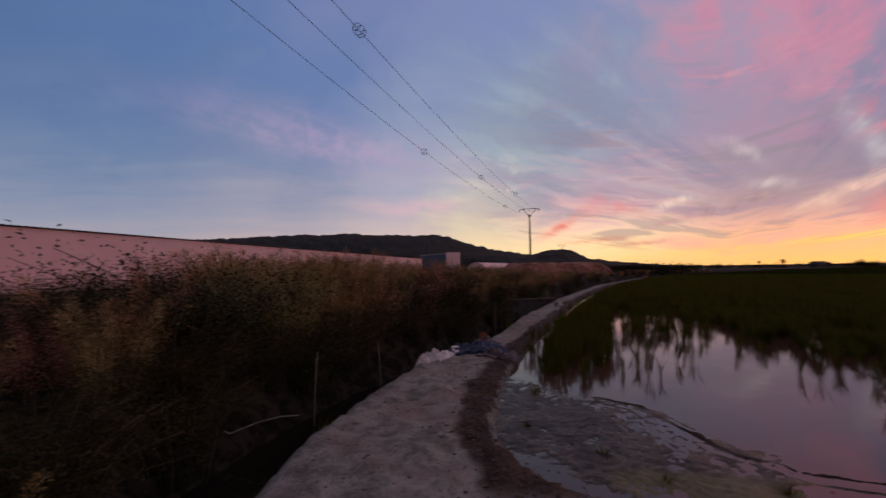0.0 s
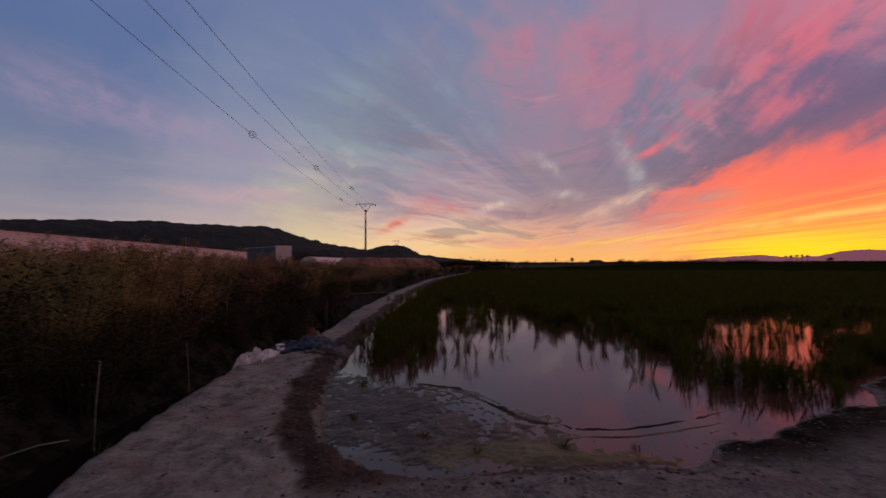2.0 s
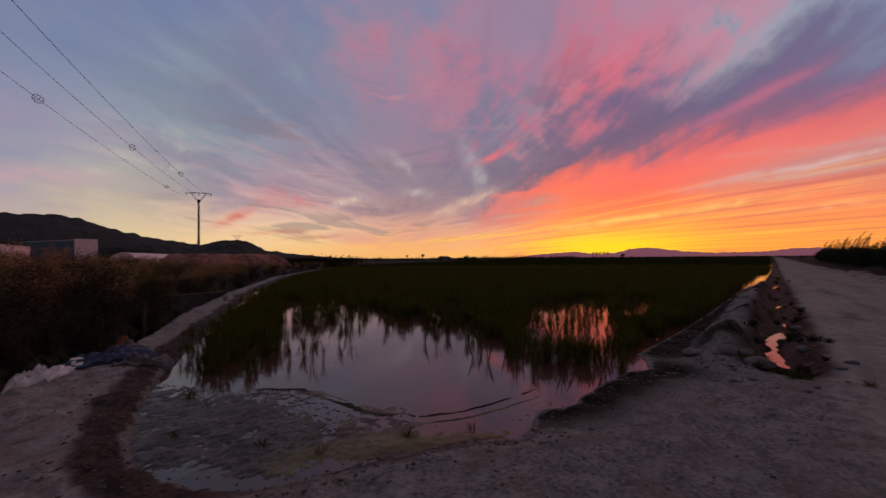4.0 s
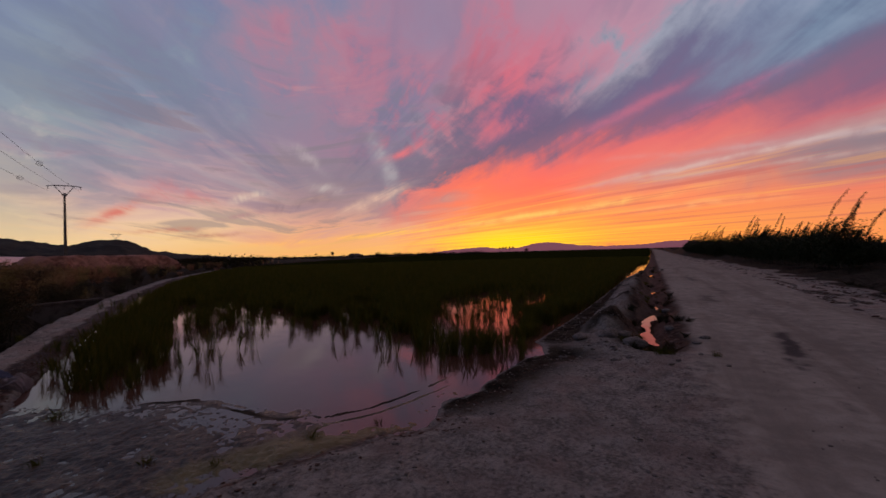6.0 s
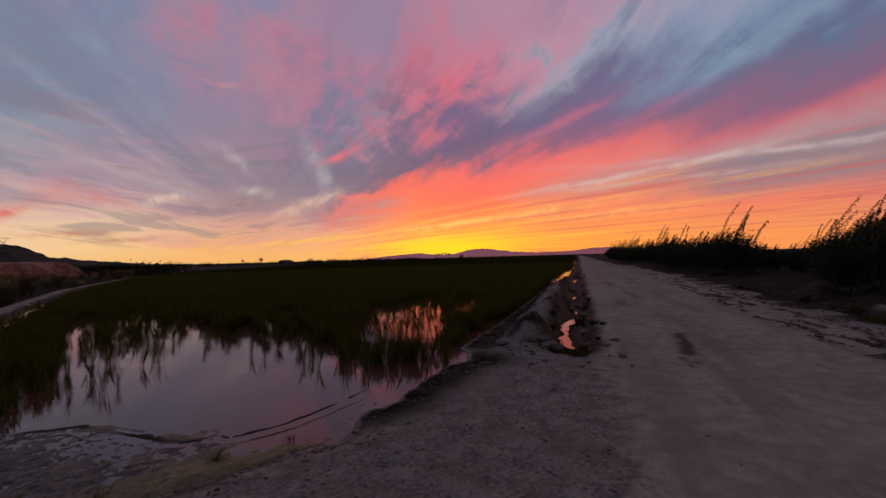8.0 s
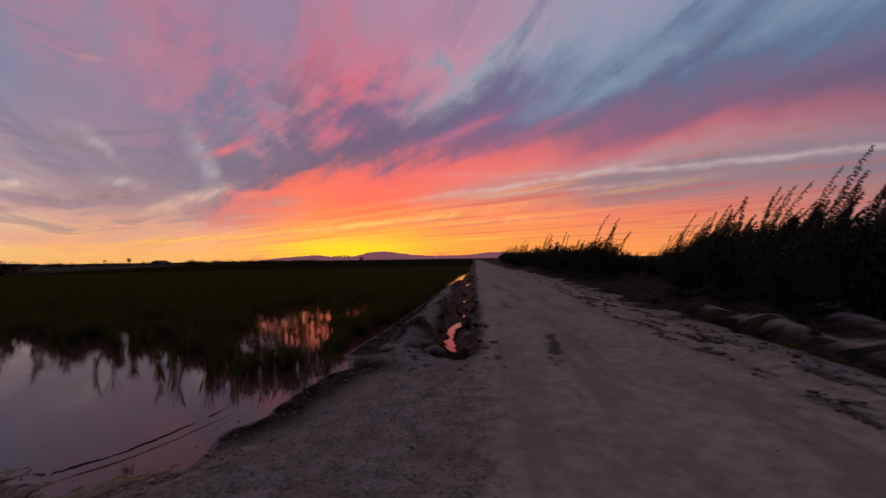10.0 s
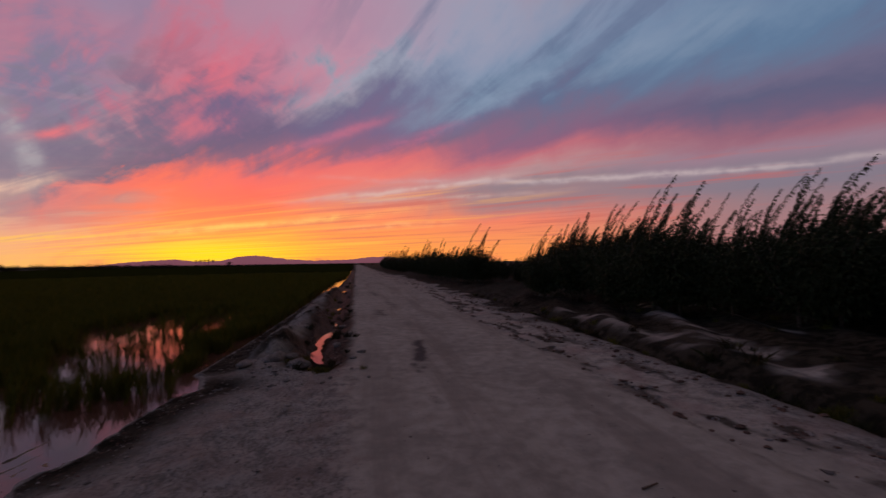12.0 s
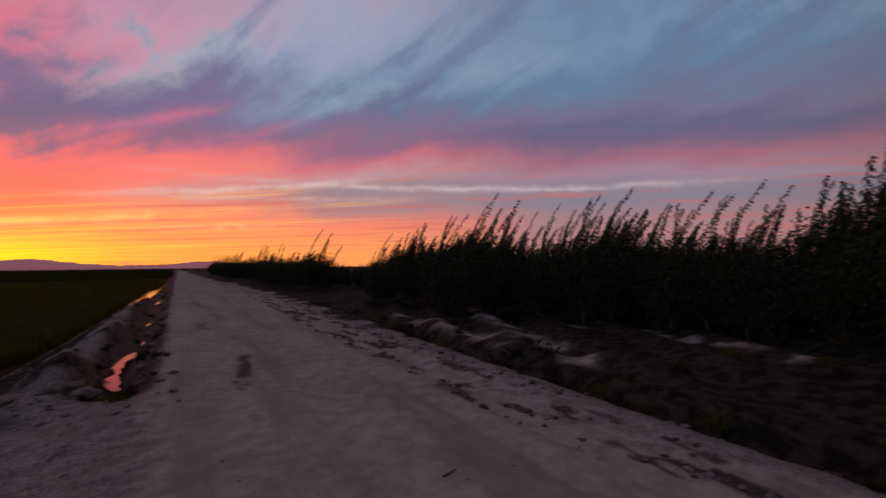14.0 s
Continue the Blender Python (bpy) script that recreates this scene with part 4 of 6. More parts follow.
# ---- rice ----
def build_rice():
    rng = np.random.default_rng(5)
    V, F, o = [], [], 0
    for lo, hi, dens, blades, size in ((0, 14, 62, 15, 0.60), (14, 30, 20, 10, 1.3), (30, 75, 3.6, 9, 2.5)):
        n = int(dens * 4 * hi * hi / 2)
        az = rng.uniform(radians(2), radians(82), n)
        r = np.sqrt(rng.uniform(lo * lo, hi * hi, n))
        P = np.stack([r * np.sin(az), r * np.cos(az)], 1)
        jit = np.stack([fnoise(P, 1.1, 41), fnoise(P, 1.1, 47)], 1) * np.where((r > 15) | (P @ RN < 3.5), 0.35, 1.1)[:, None]
        dr, _, _ = along_line(P, RICE)
        ok = inside(P + jit, RICE)
        stray = ~ok & (r < 26) & (rng.uniform(size=len(P)) < 0.20 * np.exp(-dr / 0.5) * step(vnoise(P, 1.9, 57), 0.45, 0.75))
        stray &= (P @ RN > 1.5) & inside(P, POND) & ((P[:, 1] > 6.0) | (P[:, 0] > 5.0))
        ok &= rng.uniform(size=len(P)) < np.where(r < 20, np.clip(2.4 * vnoise(P, 2.1, 51) - 0.55 + 1.2 * step(dr, 0.1, 0.9), 0.05, 1), 1.0)
        dlv, _, _ = along_line(P, LEVEE)
        fine = np.stack([fnoise(P, 3.2, 43), fnoise(P, 3.2, 49)], 1) * 0.9
        # gaps between the planted rows let the water shine through along the front
        row = np.stack([(P[:, 0] * cos(0.56) - P[:, 1] * sin(0.56)) * 4.2, (P[:, 0] * sin(0.56) + P[:, 1] * cos(0.56)) * 0.55], 1)
        gap = (0.65 * vnoise(row, 1.0, 71) + 0.35 * vnoise(P, 3.6, 73) < 0.36 + 0.24 * np.exp(-dr / 0.9)) & (dr < 3.2) & (r < 24) & (P[:, 0] < 1.05 * P[:, 1]) & ((dlv > 1.9) | (r < 9)) & ((P[:, 1] < 10.6) | (dr < 0.25) | (P[:, 0] > 0.4 * P[:, 1] + 1.2))
        ok &= ~gap | (rng.uniform(size=len(P)) < 0.03)
        for t in THIN:
            tuft = 0.035 + 0.18 * step(vnoise(row, 1.6, 75), 0.70, 0.88) * (r < 20)
            ok &= ~inside(P + jit * 0.6 + fine, t) | (rng.uniform(size=len(P)) < tuft)
        P = P[ok | stray]
        if lo == 0:
            # ragged clumps that stand out before the front
            up = rng.uniform(0, 1, 15)
            heart = np.column_stack([4.75 + 1.75 * up + rng.uniform(-0.1, 0.8, 15), 10.2 + 4.6 * up + rng.normal(0, 0.35, 15)])
            P = np.vstack([P, np.repeat(heart, 14, 0) + rng.normal(0, 0.10, (15 * 14, 2)) * np.array((0.8, 2.4))])
        keep = rng.uniform(size=len(P)) < 0.6
        P = P[keep]
        n = len(P) * blades
        base = np.repeat(P, blades, 0) + rng.normal(0, 0.035 * size, (n, 2))
        b3 = np.column_stack([base, np.full(n, WATER - 0.02)])
        L = rng.uniform(0.26, 0.46, n) * np.repeat(0.75 + 0.5 * vnoise(P, 1.3, 55), blades)
        lean = rng.normal(0, 0.13, (n, 2))
        way = np.column_stack([lean, np.ones(n)])
        side = rng.normal(size=(n, 3))
        side[:, 2] = 0
        side /= np.linalg.norm(side, axis=1, keepdims=True)
        W = 0.0055 * size
        mid = b3 + way * (L * 0.62)[:, None]
        tip = b3 + way * L[:, None] + np.column_stack([lean * 0.35 * L[:, None], -0.03 * np.ones(n)])
        V.append(np.stack([b3 - side * W * 0.6, b3 + side * W * 0.6, mid + side * W, tip, mid - side * W], 1).reshape(-1, 3))
        F.append(np.arange(n * 5).reshape(n, 5) + o)
        o += n * 5
    ob = link("rice_plants", np.vstack(V), np.vstack(F), MAT_RICE)
    tagged(ob, "dense young green rice standing in paddy water", "rice", kind="stuff")
    # the closed canopy farther off, its colour darkened for the shade between blades
    X = axis(2, 60, 0.7, 1.05, 810)
    Y = axis(2, 60, 0.7, 1.05, 340)
    X, Y = X[X > 1], Y[Y > 1]
    gx, gy = np.meshgrid(X, Y)
    P = np.stack([gx.ravel(), gy.ravel()], 1)
    far = np.hypot(P[:, 0], P[:, 1])
    z = WATER + 0.20 + 0.16 * fnoise(P, 1.4, 61) + 0.05 * fnoise(P, 0.1, 62) - 0.10 + 0.15 * step(far, 45, 80)
    W = len(X)
    i = (np.arange(len(Y) - 1)[:, None] * W + np.arange(W - 1)[None]).ravel()
    ok = inside(P[i], RICE) & inside(P[i + W + 1], RICE) & (far[i] > 32)
    for t in THIN[3:]:
        ok &= ~inside(P[i] + [(0.3, 0.3)], t)
    i = i[ok]
    ob = link("rice_canopy", np.column_stack([P, z]), np.stack([i, i + 1, i + W + 1, i + W], 1), MAT_SHADED_CANOPY, None, True)
    tagged(ob, "far green rice canopy of a flat paddy field", "rice", kind="stuff")


build_rice()


# ---- shrubs ----
def shrub(kind, seed):
    """A roadside shrub at the origin: stems and foliage. kind: weed, bramble or plume."""
    rng = np.random.default_rng(seed)
    root = new({"weed": "weed_bush", "bramble": "bramble_bush", "plume": "dock_plant"}[kind])
    items, pos, way = [], [], []
    n_stem = {"weed": 19, "bramble": 30, "plume": 7}[kind]
    for i in range(n_stem):
        a, r = rng.uniform(0, 2 * pi), rng.uniform(0, 0.35)
        h = rng.uniform(1.1, 1.65) if kind != "bramble" else rng.uniform(1.15, 1.6)
        spread = {"weed": 0.36, "bramble": 0.75, "plume": 0.22}[kind]
        b = np.array([cos(a) * r, sin(a) * r, -0.05])
        lean = np.array([cos(a), sin(a), 0]) * spread * rng.uniform(0.3, 1.2)
        pts = []
        for t in np.linspace(0, 1, 6):
            z = h * t if kind != "bramble" else h * (t * 1.25 - 0.42 * t * t)
            pts.append(b + lean * t * t * h + np.array([rng.normal(0, 0.015), rng.normal(0, 0.015), z]))
        items.append((pts, np.linspace(0.011, 0.003, 6)))
        pts = np.array(pts)
        if kind == "plume":
            m = 520
            t = rng.uniform(0.35, 1.0, m)
            sp = 0.10 * (1.15 - t) + 0.02
        elif kind == "weed":
            m = 520
            t = 1 - 0.8 * rng.uniform(size=m) ** 1.2
            sp = 0.052 * np.sin(pi * np.clip((t - 0.1) / 0.95, 0, 1)) ** 0.7 + 0.012
        else:
            m = 250
            t = rng.uniform(0.1, 1.0, m)
            sp = np.full(m, 0.11)
        x = t * 5
        j = np.minimum(x.astype(int), 4)
        q = pts[j] * (1 - (x - j))[:, None] + pts[j + 1] * (x - j)[:, None]
        off = rng.normal(size=(m, 3)) * sp[:, None]
        off[:, 2] *= 0.7
        pos.append(q + off)
        w = off / np.maximum(sp[:, None], 0.01) + rng.normal(size=(m, 3)) * 0.5
        w[:, 2] += 1.5 if kind != "bramble" else 0.1
        way.append(w)
    tubes("woody_base", items, MAT_TWIG, root, 4)
    pos, way = np.vstack(pos), np.vstack(way)
    n = len(pos)
    size = {"weed": (0.035, 0.075, 0.0065), "bramble": (0.024, 0.046, 0.017), "plume": (0.015, 0.032, 0.010)}[kind]
    v, f = leaves(pos, way, rng.uniform(size[0], size[1], n), size[2], rng, 0.15)
    link("foliage", v, f, {"weed": MAT_WEED, "bramble": MAT_BRAMBLE, "plume": MAT_PLUME}[kind], root)
    tagged(root, {"weed": "tall dry brown weed bush beside a ditch", "bramble": "arching dark green bramble bush on a ditch bank", "plume": "upright plant with rusty red seed plumes"}[kind], {"weed": "bush", "bramble": "bush", "plume": "plant"}[kind], "bushes along the ditch")
    return root


TALL = {"weed": 1.55, "bramble": 1.32, "plume": 1.95}


def build_hedge():
    rng = random.Random(11)
    kinds = {k: [shrub(k, s) for s in range(3)] for k in ("weed", "bramble", "plume")}
    spots = []
    y = -2.5
    while y < 92:
        gap = 0.55 if y < 9 else (0.9 if y < 25 else (1.8 if y < 48 else 2.2))
        for q in ((1.75, 2.5, 3.3, 4.1, 5.0, 6.2) if y < 10 else (1.75, 2.6, 3.7, 5.2)):
            if rng.random() < (0.95 if y < 30 else 0.7):
                spots.append((y + rng.uniform(-0.3, 0.3), q + rng.uniform(-0.35, 0.35)))
        y += gap
    used = set()
    for y, q in spots:
        x, yy = levee_point(y, q)
        if math.hypot(x, yy) < 3.3:
            continue
        r = rng.random()
        # red seed plants at the near end, pale weeds in front, dark brambles behind and in the ditch
        if q > 2.9 and r < (0.5 if y < 5.0 else 0.06):
            kind = "plume"
        elif q < 2.1:
            kind = "bramble" if r < 0.8 else "weed"
        else:
            kind = "weed" if rng.random() < (0.8 if q < 3.5 else (0.3 if y < 6 else 0.7)) else "bramble"
        src = rng.choice(kinds[kind])
        z = height(x, yy)
        # the crest of the hedge: waist-high at the near end, over head height farther on
        crest = float(np.interp(y, (0, 4.4, 5.3, 9, 11.5, 15, 22, 30, 46, 60, 92), (1.50, 1.62, 2.0, 2.06, 2.0, 1.98, 1.85, 1.4, 1.3, 1.2, 1.2))) - z
        if x < -0.62 * yy:
            crest = min(crest, 1.6 - z)
        big = crest / TALL[kind] * (rng.uniform(0.84, 0.99) if q > 3.1 else (rng.uniform(0.62, 0.95) if q > 2.15 else rng.uniform(0.36, 0.56)))
        m = pose(x, yy, z - 0.03, rng.uniform(-6, 6), rng.uniform(-6, 6), rng.uniform(0, 360))
        if id(src) in used:
            ob = copy_thing(src, m)
        else:
            ob, _ = src, used.add(id(src))
            ob.matrix_basis = m
        ob.scale = (big * rng.uniform(0.9, 1.2), big * rng.uniform(0.9, 1.2), big)


build_hedge()


# ---- orchard on the other side of the road ----
def orchard_tree(seed):
    rng = np.random.default_rng(seed)
    root = new("orchard_tree")
    wood, shoots, pos, way, spos, sway = [], [], [], [], [], []
    wood.append(([(0, 0, -0.05), (0.02, 0.01, 0.25), (0.0, 0.03, 0.5)], (0.055, 0.045, 0.04)))
    for i in range(15):
        a = rng.uniform(0, 2 * pi)
        r = rng.uniform(0.4, 1.15)
        h = 0.9 + 1.15 * rng.uniform() ** 0.6
        pts = np.array([(0, 0, 0.45) if t == 0 else (cos(a) * r * t ** 0.7, sin(a) * r * t ** 0.7, 0.5 + (h - 0.5) * t) for t in np.linspace(0, 1, 5)])
        pts[1:] += rng.normal(0, 0.03, (4, 3))
        wood.append((pts, np.linspace(0.026, 0.006, 5)))
        m = 430
        t = rng.uniform(0.18, 1, m) * 4
        j = np.minimum(t.astype(int), 3)
        q = pts[j] * (1 - (t - j))[:, None] + pts[j + 1] * (t - j)[:, None]
        off = rng.normal(size=(m, 3)) * 0.20
        pos.append(q + off)
        w = off * 3 + rng.normal(size=(m, 3)) * 0.4
        w[:, 2] -= 0.35
        way.append(w)
    for i in range((4, 8, 6, 10)[seed]):
        a = rng.uniform(0, 2 * pi)
        r = rng.uniform(0.1, 0.9)
        h0, L = rng.uniform(1.4, 1.9), rng.uniform(0.5, 1.0) * (1.9, 1.4, 2.1, 1.3)[seed]
        # the wind bends the long shoots one way
        bend = rng.uniform(0.15, 0.60)
        b = np.array((cos(a) * r, sin(a) * r, h0))
        pts = np.array([b + np.array((bend * L * (0.3 * t + 0.7 * t * t) * -0.35 + 0.10 * L * t * cos(a), -bend * L * (0.3 * t + 0.7 * t * t) + 0.10 * L * t * sin(a), L * t)) for t in np.linspace(0, 1, 6)])
        shoots.append((pts, np.linspace(0.008, 0.002, 6)))
        m = 105
        t = np.linspace(0.02, 1, m) * 5
        j = np.minimum(t.astype(int), 4)
        q = pts[j] * (1 - (t - j))[:, None] + pts[j + 1] * (t - j)[:, None]
        spos.append(q)
        w = np.stack([rng.normal(-0.25, 0.6, m), rng.normal(-0.6, 0.6, m), rng.normal(-0.25, 0.3, m)], 1)
        sway.append(w)
    tubes("trunk", wood, MAT_TWIG, root, 5)
    tubes("shoot_wood", shoots, MAT_TWIG, root, 4)
    pos, way = np.vstack(pos), np.vstack(way)
    v, f = leaves(pos, way, rng.uniform(0.07, 0.14, len(pos)), 0.045, rng, 0.2)
    link("crown", v, f, MAT_ORCHARD, root)
    spos, sway = np.vstack(spos), np.vstack(sway)
    v, f = leaves(spos, sway, rng.uniform(0.08, 0.15, len(spos)), 0.034, rng, 0.3)
    link("shoot_foliage", v, f, MAT_ORCHARD, root)
    return tagged(root, "young leafy fruit tree with long wind-bent shoots", "tree", "fruit trees beside the track")


EDGE = [(-8, -16), (-2, -13.8), (3.4, -11.8), (7, -10.5), (10.4, -9.0), (13, -7.4), (16, -6.3), (20, -4.9), (25, -3.6), (35, -1.4), (50, 1.6), (75, 6.6), (110, 13.5), (160, 23.5)]


# rise of the row's crest over eye level, by its bearing from the bend of the track
CREST = ((80, 0.6), (86.7, 2.3), (90, 2.6), (93.3, 4.1), (97.5, 1.2), (101.8, 2.3), (105.6, 5.2), (110.8, 5.9), (116.8, 8.6), (120.4, 6.1), (124, 4.9), (127.5, 7.2), (131.5, 7.5), (134.6, 6.1), (136.9, 3.3), (139.3, 5.2), (142.4, 6.5), (145.2, 5.7), (148.1, 6.9), (151.8, 7.6), (153.6, 6.5), (155.2, 10.2), (160, 10))


def build_orchard():
    rng = random.Random(4)
    src = [orchard_tree(s) for s in range(4)]
    used = set()
    for row, back in enumerate((0, 2.4, 4.8, 7.4)):
        for (x0, y0), (x1, y1) in zip(EDGE, EDGE[1:]):
            L = math.hypot(x1 - x0, y1 - y0)
            gap = 1.35 if x0 < 30 else 2.6
            for i in range(int(L / gap) + 1):
                t = (i + rng.uniform(0.2, 0.8)) * gap / L
                if t > 1:
                    continue
                nx, ny = (y1 - y0) / L, -(x1 - x0) / L
                x = x0 + (x1 - x0) * t + nx * (back + rng.uniform(-0.3, 0.5))
                y = y0 + (y1 - y0) * t + ny * (back + rng.uniform(-0.3, 0.5))
                bearing = math.degrees(math.atan2(x - 0.2, y + 0.8))
                patch = float(vnoise(np.array([(x, y)]), 0.16, 77)[0])
                if row < 2 and patch < (0.30 if x < 22 else 0.42) and x > 13:
                    continue
                if (96.2 < bearing < 101.0 and row < 2) or (119.5 < bearing < 122.5 and row < 2):
                    continue
                o = rng.choice(src)
                m = pose(x, y, height(x, y), 0, 0, rng.uniform(-35, 35))
                if id(o) in used:
                    ob = copy_thing(o, m)
                else:
                    used.add(id(o))
                    ob = o
                    ob.matrix_basis = m
                rise = float(np.interp(bearing, [q[0] for q in CREST], [q[1] for q in CREST]))
                tall = 1.7 + math.hypot(x, y + 0.9) * math.tan(radians(rise)) * (1.0 if row == 0 else (0.85 if bearing > 100 else 0.4))
                k = min(1.35, max(0.62, tall / 3.45)) * float(np.interp(bearing, (119, 128, 138, 160), (1.0, 1.08, 1.22, 1.18))) * rng.uniform(0.80, 1.06) * (0.88 + 0.24 * patch)
                ob.scale = (k, k, k * rng.uniform(0.92, 1.08))
    # a few taller trees along the verge
    for x, y, k, q in ((31.5, -2.8, 1.12, 2), (33.2, -2.4, 1.0, 1), (13.1, -7.6, 1.12, 2), (13.9, -7.9, 1.02, 0)):
        ob = copy_thing(src[q], pose(x, y, height(x, y), 0, 0, 13 * q))
        ob.scale = (k, k, k)


build_orchard()


# ---- hills and mountains ----
MAT_HILL = simple("wooded_hill", (0.013, 0.012, 0.008), (0.036, 0.029, 0.019), 0.05, 0.95, 2.0)


def ridge(name, profile, dist, depth, bumps, mat, label, seed, step_deg=0.12):
    """A hill seen along a span of bearings: profile lists bearing and height of the crest in degrees over the eye."""
    az = np.arange(profile[0][0], profile[-1][0] + 1e-6, step_deg)
    el = np.interp(az, [p[0] for p in profile], [p[1] for p in profile])
    ker = np.ones(9) / 9
    el = np.convolve(np.pad(el, 4, mode="edge"), ker, "valid")
    rows = np.linspace(-1, 1, 15)
    gx, gr = np.meshgrid(np.radians(az), rows)
    R = dist + gr * depth
    top = np.tan(np.radians(np.maximum(el, 0)))[None] * dist
    P = np.stack([(R * np.sin(gx)).ravel(), (R * np.cos(gx)).ravel()], 1)
    z = (top * (1 - np.abs(gr)) ** 0.8).ravel() + 1.5
    z += bumps * (vnoise(P, 1 / (bumps * 3.2), seed) + 0.6 * vnoise(P, 1 / (bumps * 1.4), seed + 1)) * np.minimum(1, z / (bumps * 3 + 1))
    z[np.abs(gr.ravel()) > 0.999] = -3
    W = len(az)
    i = (np.arange(14)[:, None] * W + np.arange(W - 1)[None]).ravel()
    ob = link(name, np.column_stack([P, z]), np.stack([i, i + 1, i + W + 1, i + W], 1), mat, None, False)
    return tagged(ob, label, "hill", kind="structure")


ridge("backdrop_hill", ((-60, 0.2), (-40, 3.2), (-27, 3.8), (-20, 4.35), (-10.6, 4.55), (-5, 4.3), (-1, 4.4), (1, 4.1), (3.4, 3.1), (7, 2.2), (10.8, 1.6), (13, 1.2), (16, 0.6), (20, 0.1)), 1100, 480, 4.5, MAT_HILL, "long dark pine-covered hill on the horizon", 71)
ridge("backdrop_hill", ((8, 0.6), (10.8, 1.45), (13, 1.85), (14.6, 2.1), (15.6, 2.08), (17, 1.6), (18.7, 0.85), (22, 0.45), (27, 0.1), (31, 0)), 950, 300, 5, MAT_HILL, "small dark rounded hill on the horizon", 75)


def build_mountains():
    m, k, b = material("haze_glow_mountain", 1.0)
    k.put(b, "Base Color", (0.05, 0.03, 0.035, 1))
    # a mauve emission stands in for the haze of distance
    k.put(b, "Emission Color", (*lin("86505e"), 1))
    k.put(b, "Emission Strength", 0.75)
    ridge("backdrop_mountains", ((50.5, 0.0), (53.3, 0.30), (55, 0.42), (57.8, 0.62), (59.5, 0.36), (60.8, 0.34), (62.5, 0.42), (64, 0.85), (65.8, 1.02), (67.5, 0.85), (70, 0.48), (73, 0.28), (77.3, 0.38), (79.8, 0.68), (82, 0.7), (86, 0.3), (90, 0.1)), 4300, 300, 6, m, "distant mountains with a faint purple glow for haze", 81, 0.1)


build_mountains()


# ---- power line ----
MAT_CONCRETE = simple("weathered_concrete", (0.095, 0.085, 0.075), (0.165, 0.150, 0.135), 9, 0.9)
MAT_STEEL = simple("galvanised_steel", (0.16, 0.16, 0.17), (0.26, 0.26, 0.27), 12, 0.5, 0.004, 0.7)
MAT_WIRE = simple("cable_metal", (0.09, 0.09, 0.10), (0.14, 0.14, 0.155), 3, 0.7, 0.001, 0.0)
POLE = Vector((18.0, 89.3, 0.2))
LINE = Vector((-0.325, -0.946, 0))
ACROSS = Vector((-0.946, 0.325, 0))


def cable_at(i, k):
    """A point on cable i (-1, 0, 1), k metres from the pole towards the path."""
    z = 13.15 + (0.25 if i == 0 else 0) - 1.2 * (1 - ((k - 38) / 42) ** 2)
    return POLE.xy.to_3d() + LINE * k + ACROSS * (-2.0 * i) + Vector((0, 0, z))


def build_power_line():
    root = new("power_pole")
    root.location = POLE
    H = 12.3
    part("pole", taper_box(0.46, 0.34, 0.24, 0.2, H), MAT_CONCRETE, root, "grey tapering concrete pole")
    for e in (-1, 1):
        a = ACROSS * e
        tubes("brace", [([Vector((0, 0, H - 0.45)) + a * 0.1, a * 0.45 + Vector((0, 0, H + 0.15)), a * 1.25 + Vector((0, 0, H + 1.25))], (0.07, 0.065, 0.055))], MAT_STEEL, root, 5)
    arm = tubes("crossarm", [([ACROSS * -2.15 + Vector((0, 0, H + 1.12)), ACROSS * -1.2 + Vector((0, 0, H + 1.28)), ACROSS * 1.2 + Vector((0, 0, H + 1.28)), ACROSS * 2.15 + Vector((0, 0, H + 1.12))], (0.06, 0.07, 0.07, 0.06))], MAT_STEEL, root, 5)
    part("cap", taper_box(0.34, 0.30, 0.34, 0.30, 0.5), MAT_STEEL, root, "dark steel bracket on the pole top").location = (0, 0, H - 0.4)
    for i in (-1, 0, 1):
        p = ACROSS * (-2.0 * i)
        z1 = H + 1.15
        pts, rad = [], []
        for s in range(9):
            pts.append(p + Vector((0, 0, z1 - 0.06 * s)))
            rad.append(0.075 if s % 2 else 0.035)
        tubes("insulator", [(pts, rad)], MAT_WIRE, arm, 7)
        c = [cable_at(i, k) - POLE for k in np.linspace(0, 112, 40)]
        tubes("cable", [(c, [0.014] * len(c))], MAT_WIRE, root, 6)
    tagged(root, "tall grey utility pole with a V-shaped crossarm and three cables", "utility pole")
    return root


def taper_box(w0, d0, w1, d1, h):
    bm = box_bm(1, 1, h)
    for v in bm.verts:
        t = v.co.z / h
        v.co.x *= w0 + (w1 - w0) * t
        v.co.y *= d0 + (d1 - d0) * t
    bmesh.ops.bevel(bm, geom=[e for e in bm.edges if abs(e.verts[0].co.z - e.verts[1].co.z) > 1], offset=0.02, segments=1, affect="EDGES")
    return bm


pole = build_power_line()


def bird_spiral(i, k, r=0.27):
    """A wire spiral that marks the cable for birds."""
    c = cable_at(i, k)
    pts = []
    for s in range(49):
        a = s / 48 * 2 * pi * 3
        rr = r * (0.35 + 0.65 * sin(pi * s / 48) ** 0.5)
        pts.append(LINE * ((s / 48 - 0.5) * 0.8) + ACROSS * cos(a) * rr + Vector((0, 0, sin(a) * rr)))
    ob = tubes("bird_marker", [(pts, [0.017] * 49)], MAT_WIRE, None, 4)
    ob.location = c
    tagged(ob, "dark wire spiral hung on an overhead cable", "bird marker", "spirals on the cables")


for i, k in ((-1, 54.3), (-1, 16.4), (0, 41.4), (1, 72.8), (1, 29.4)):
    bird_spiral(i, k)


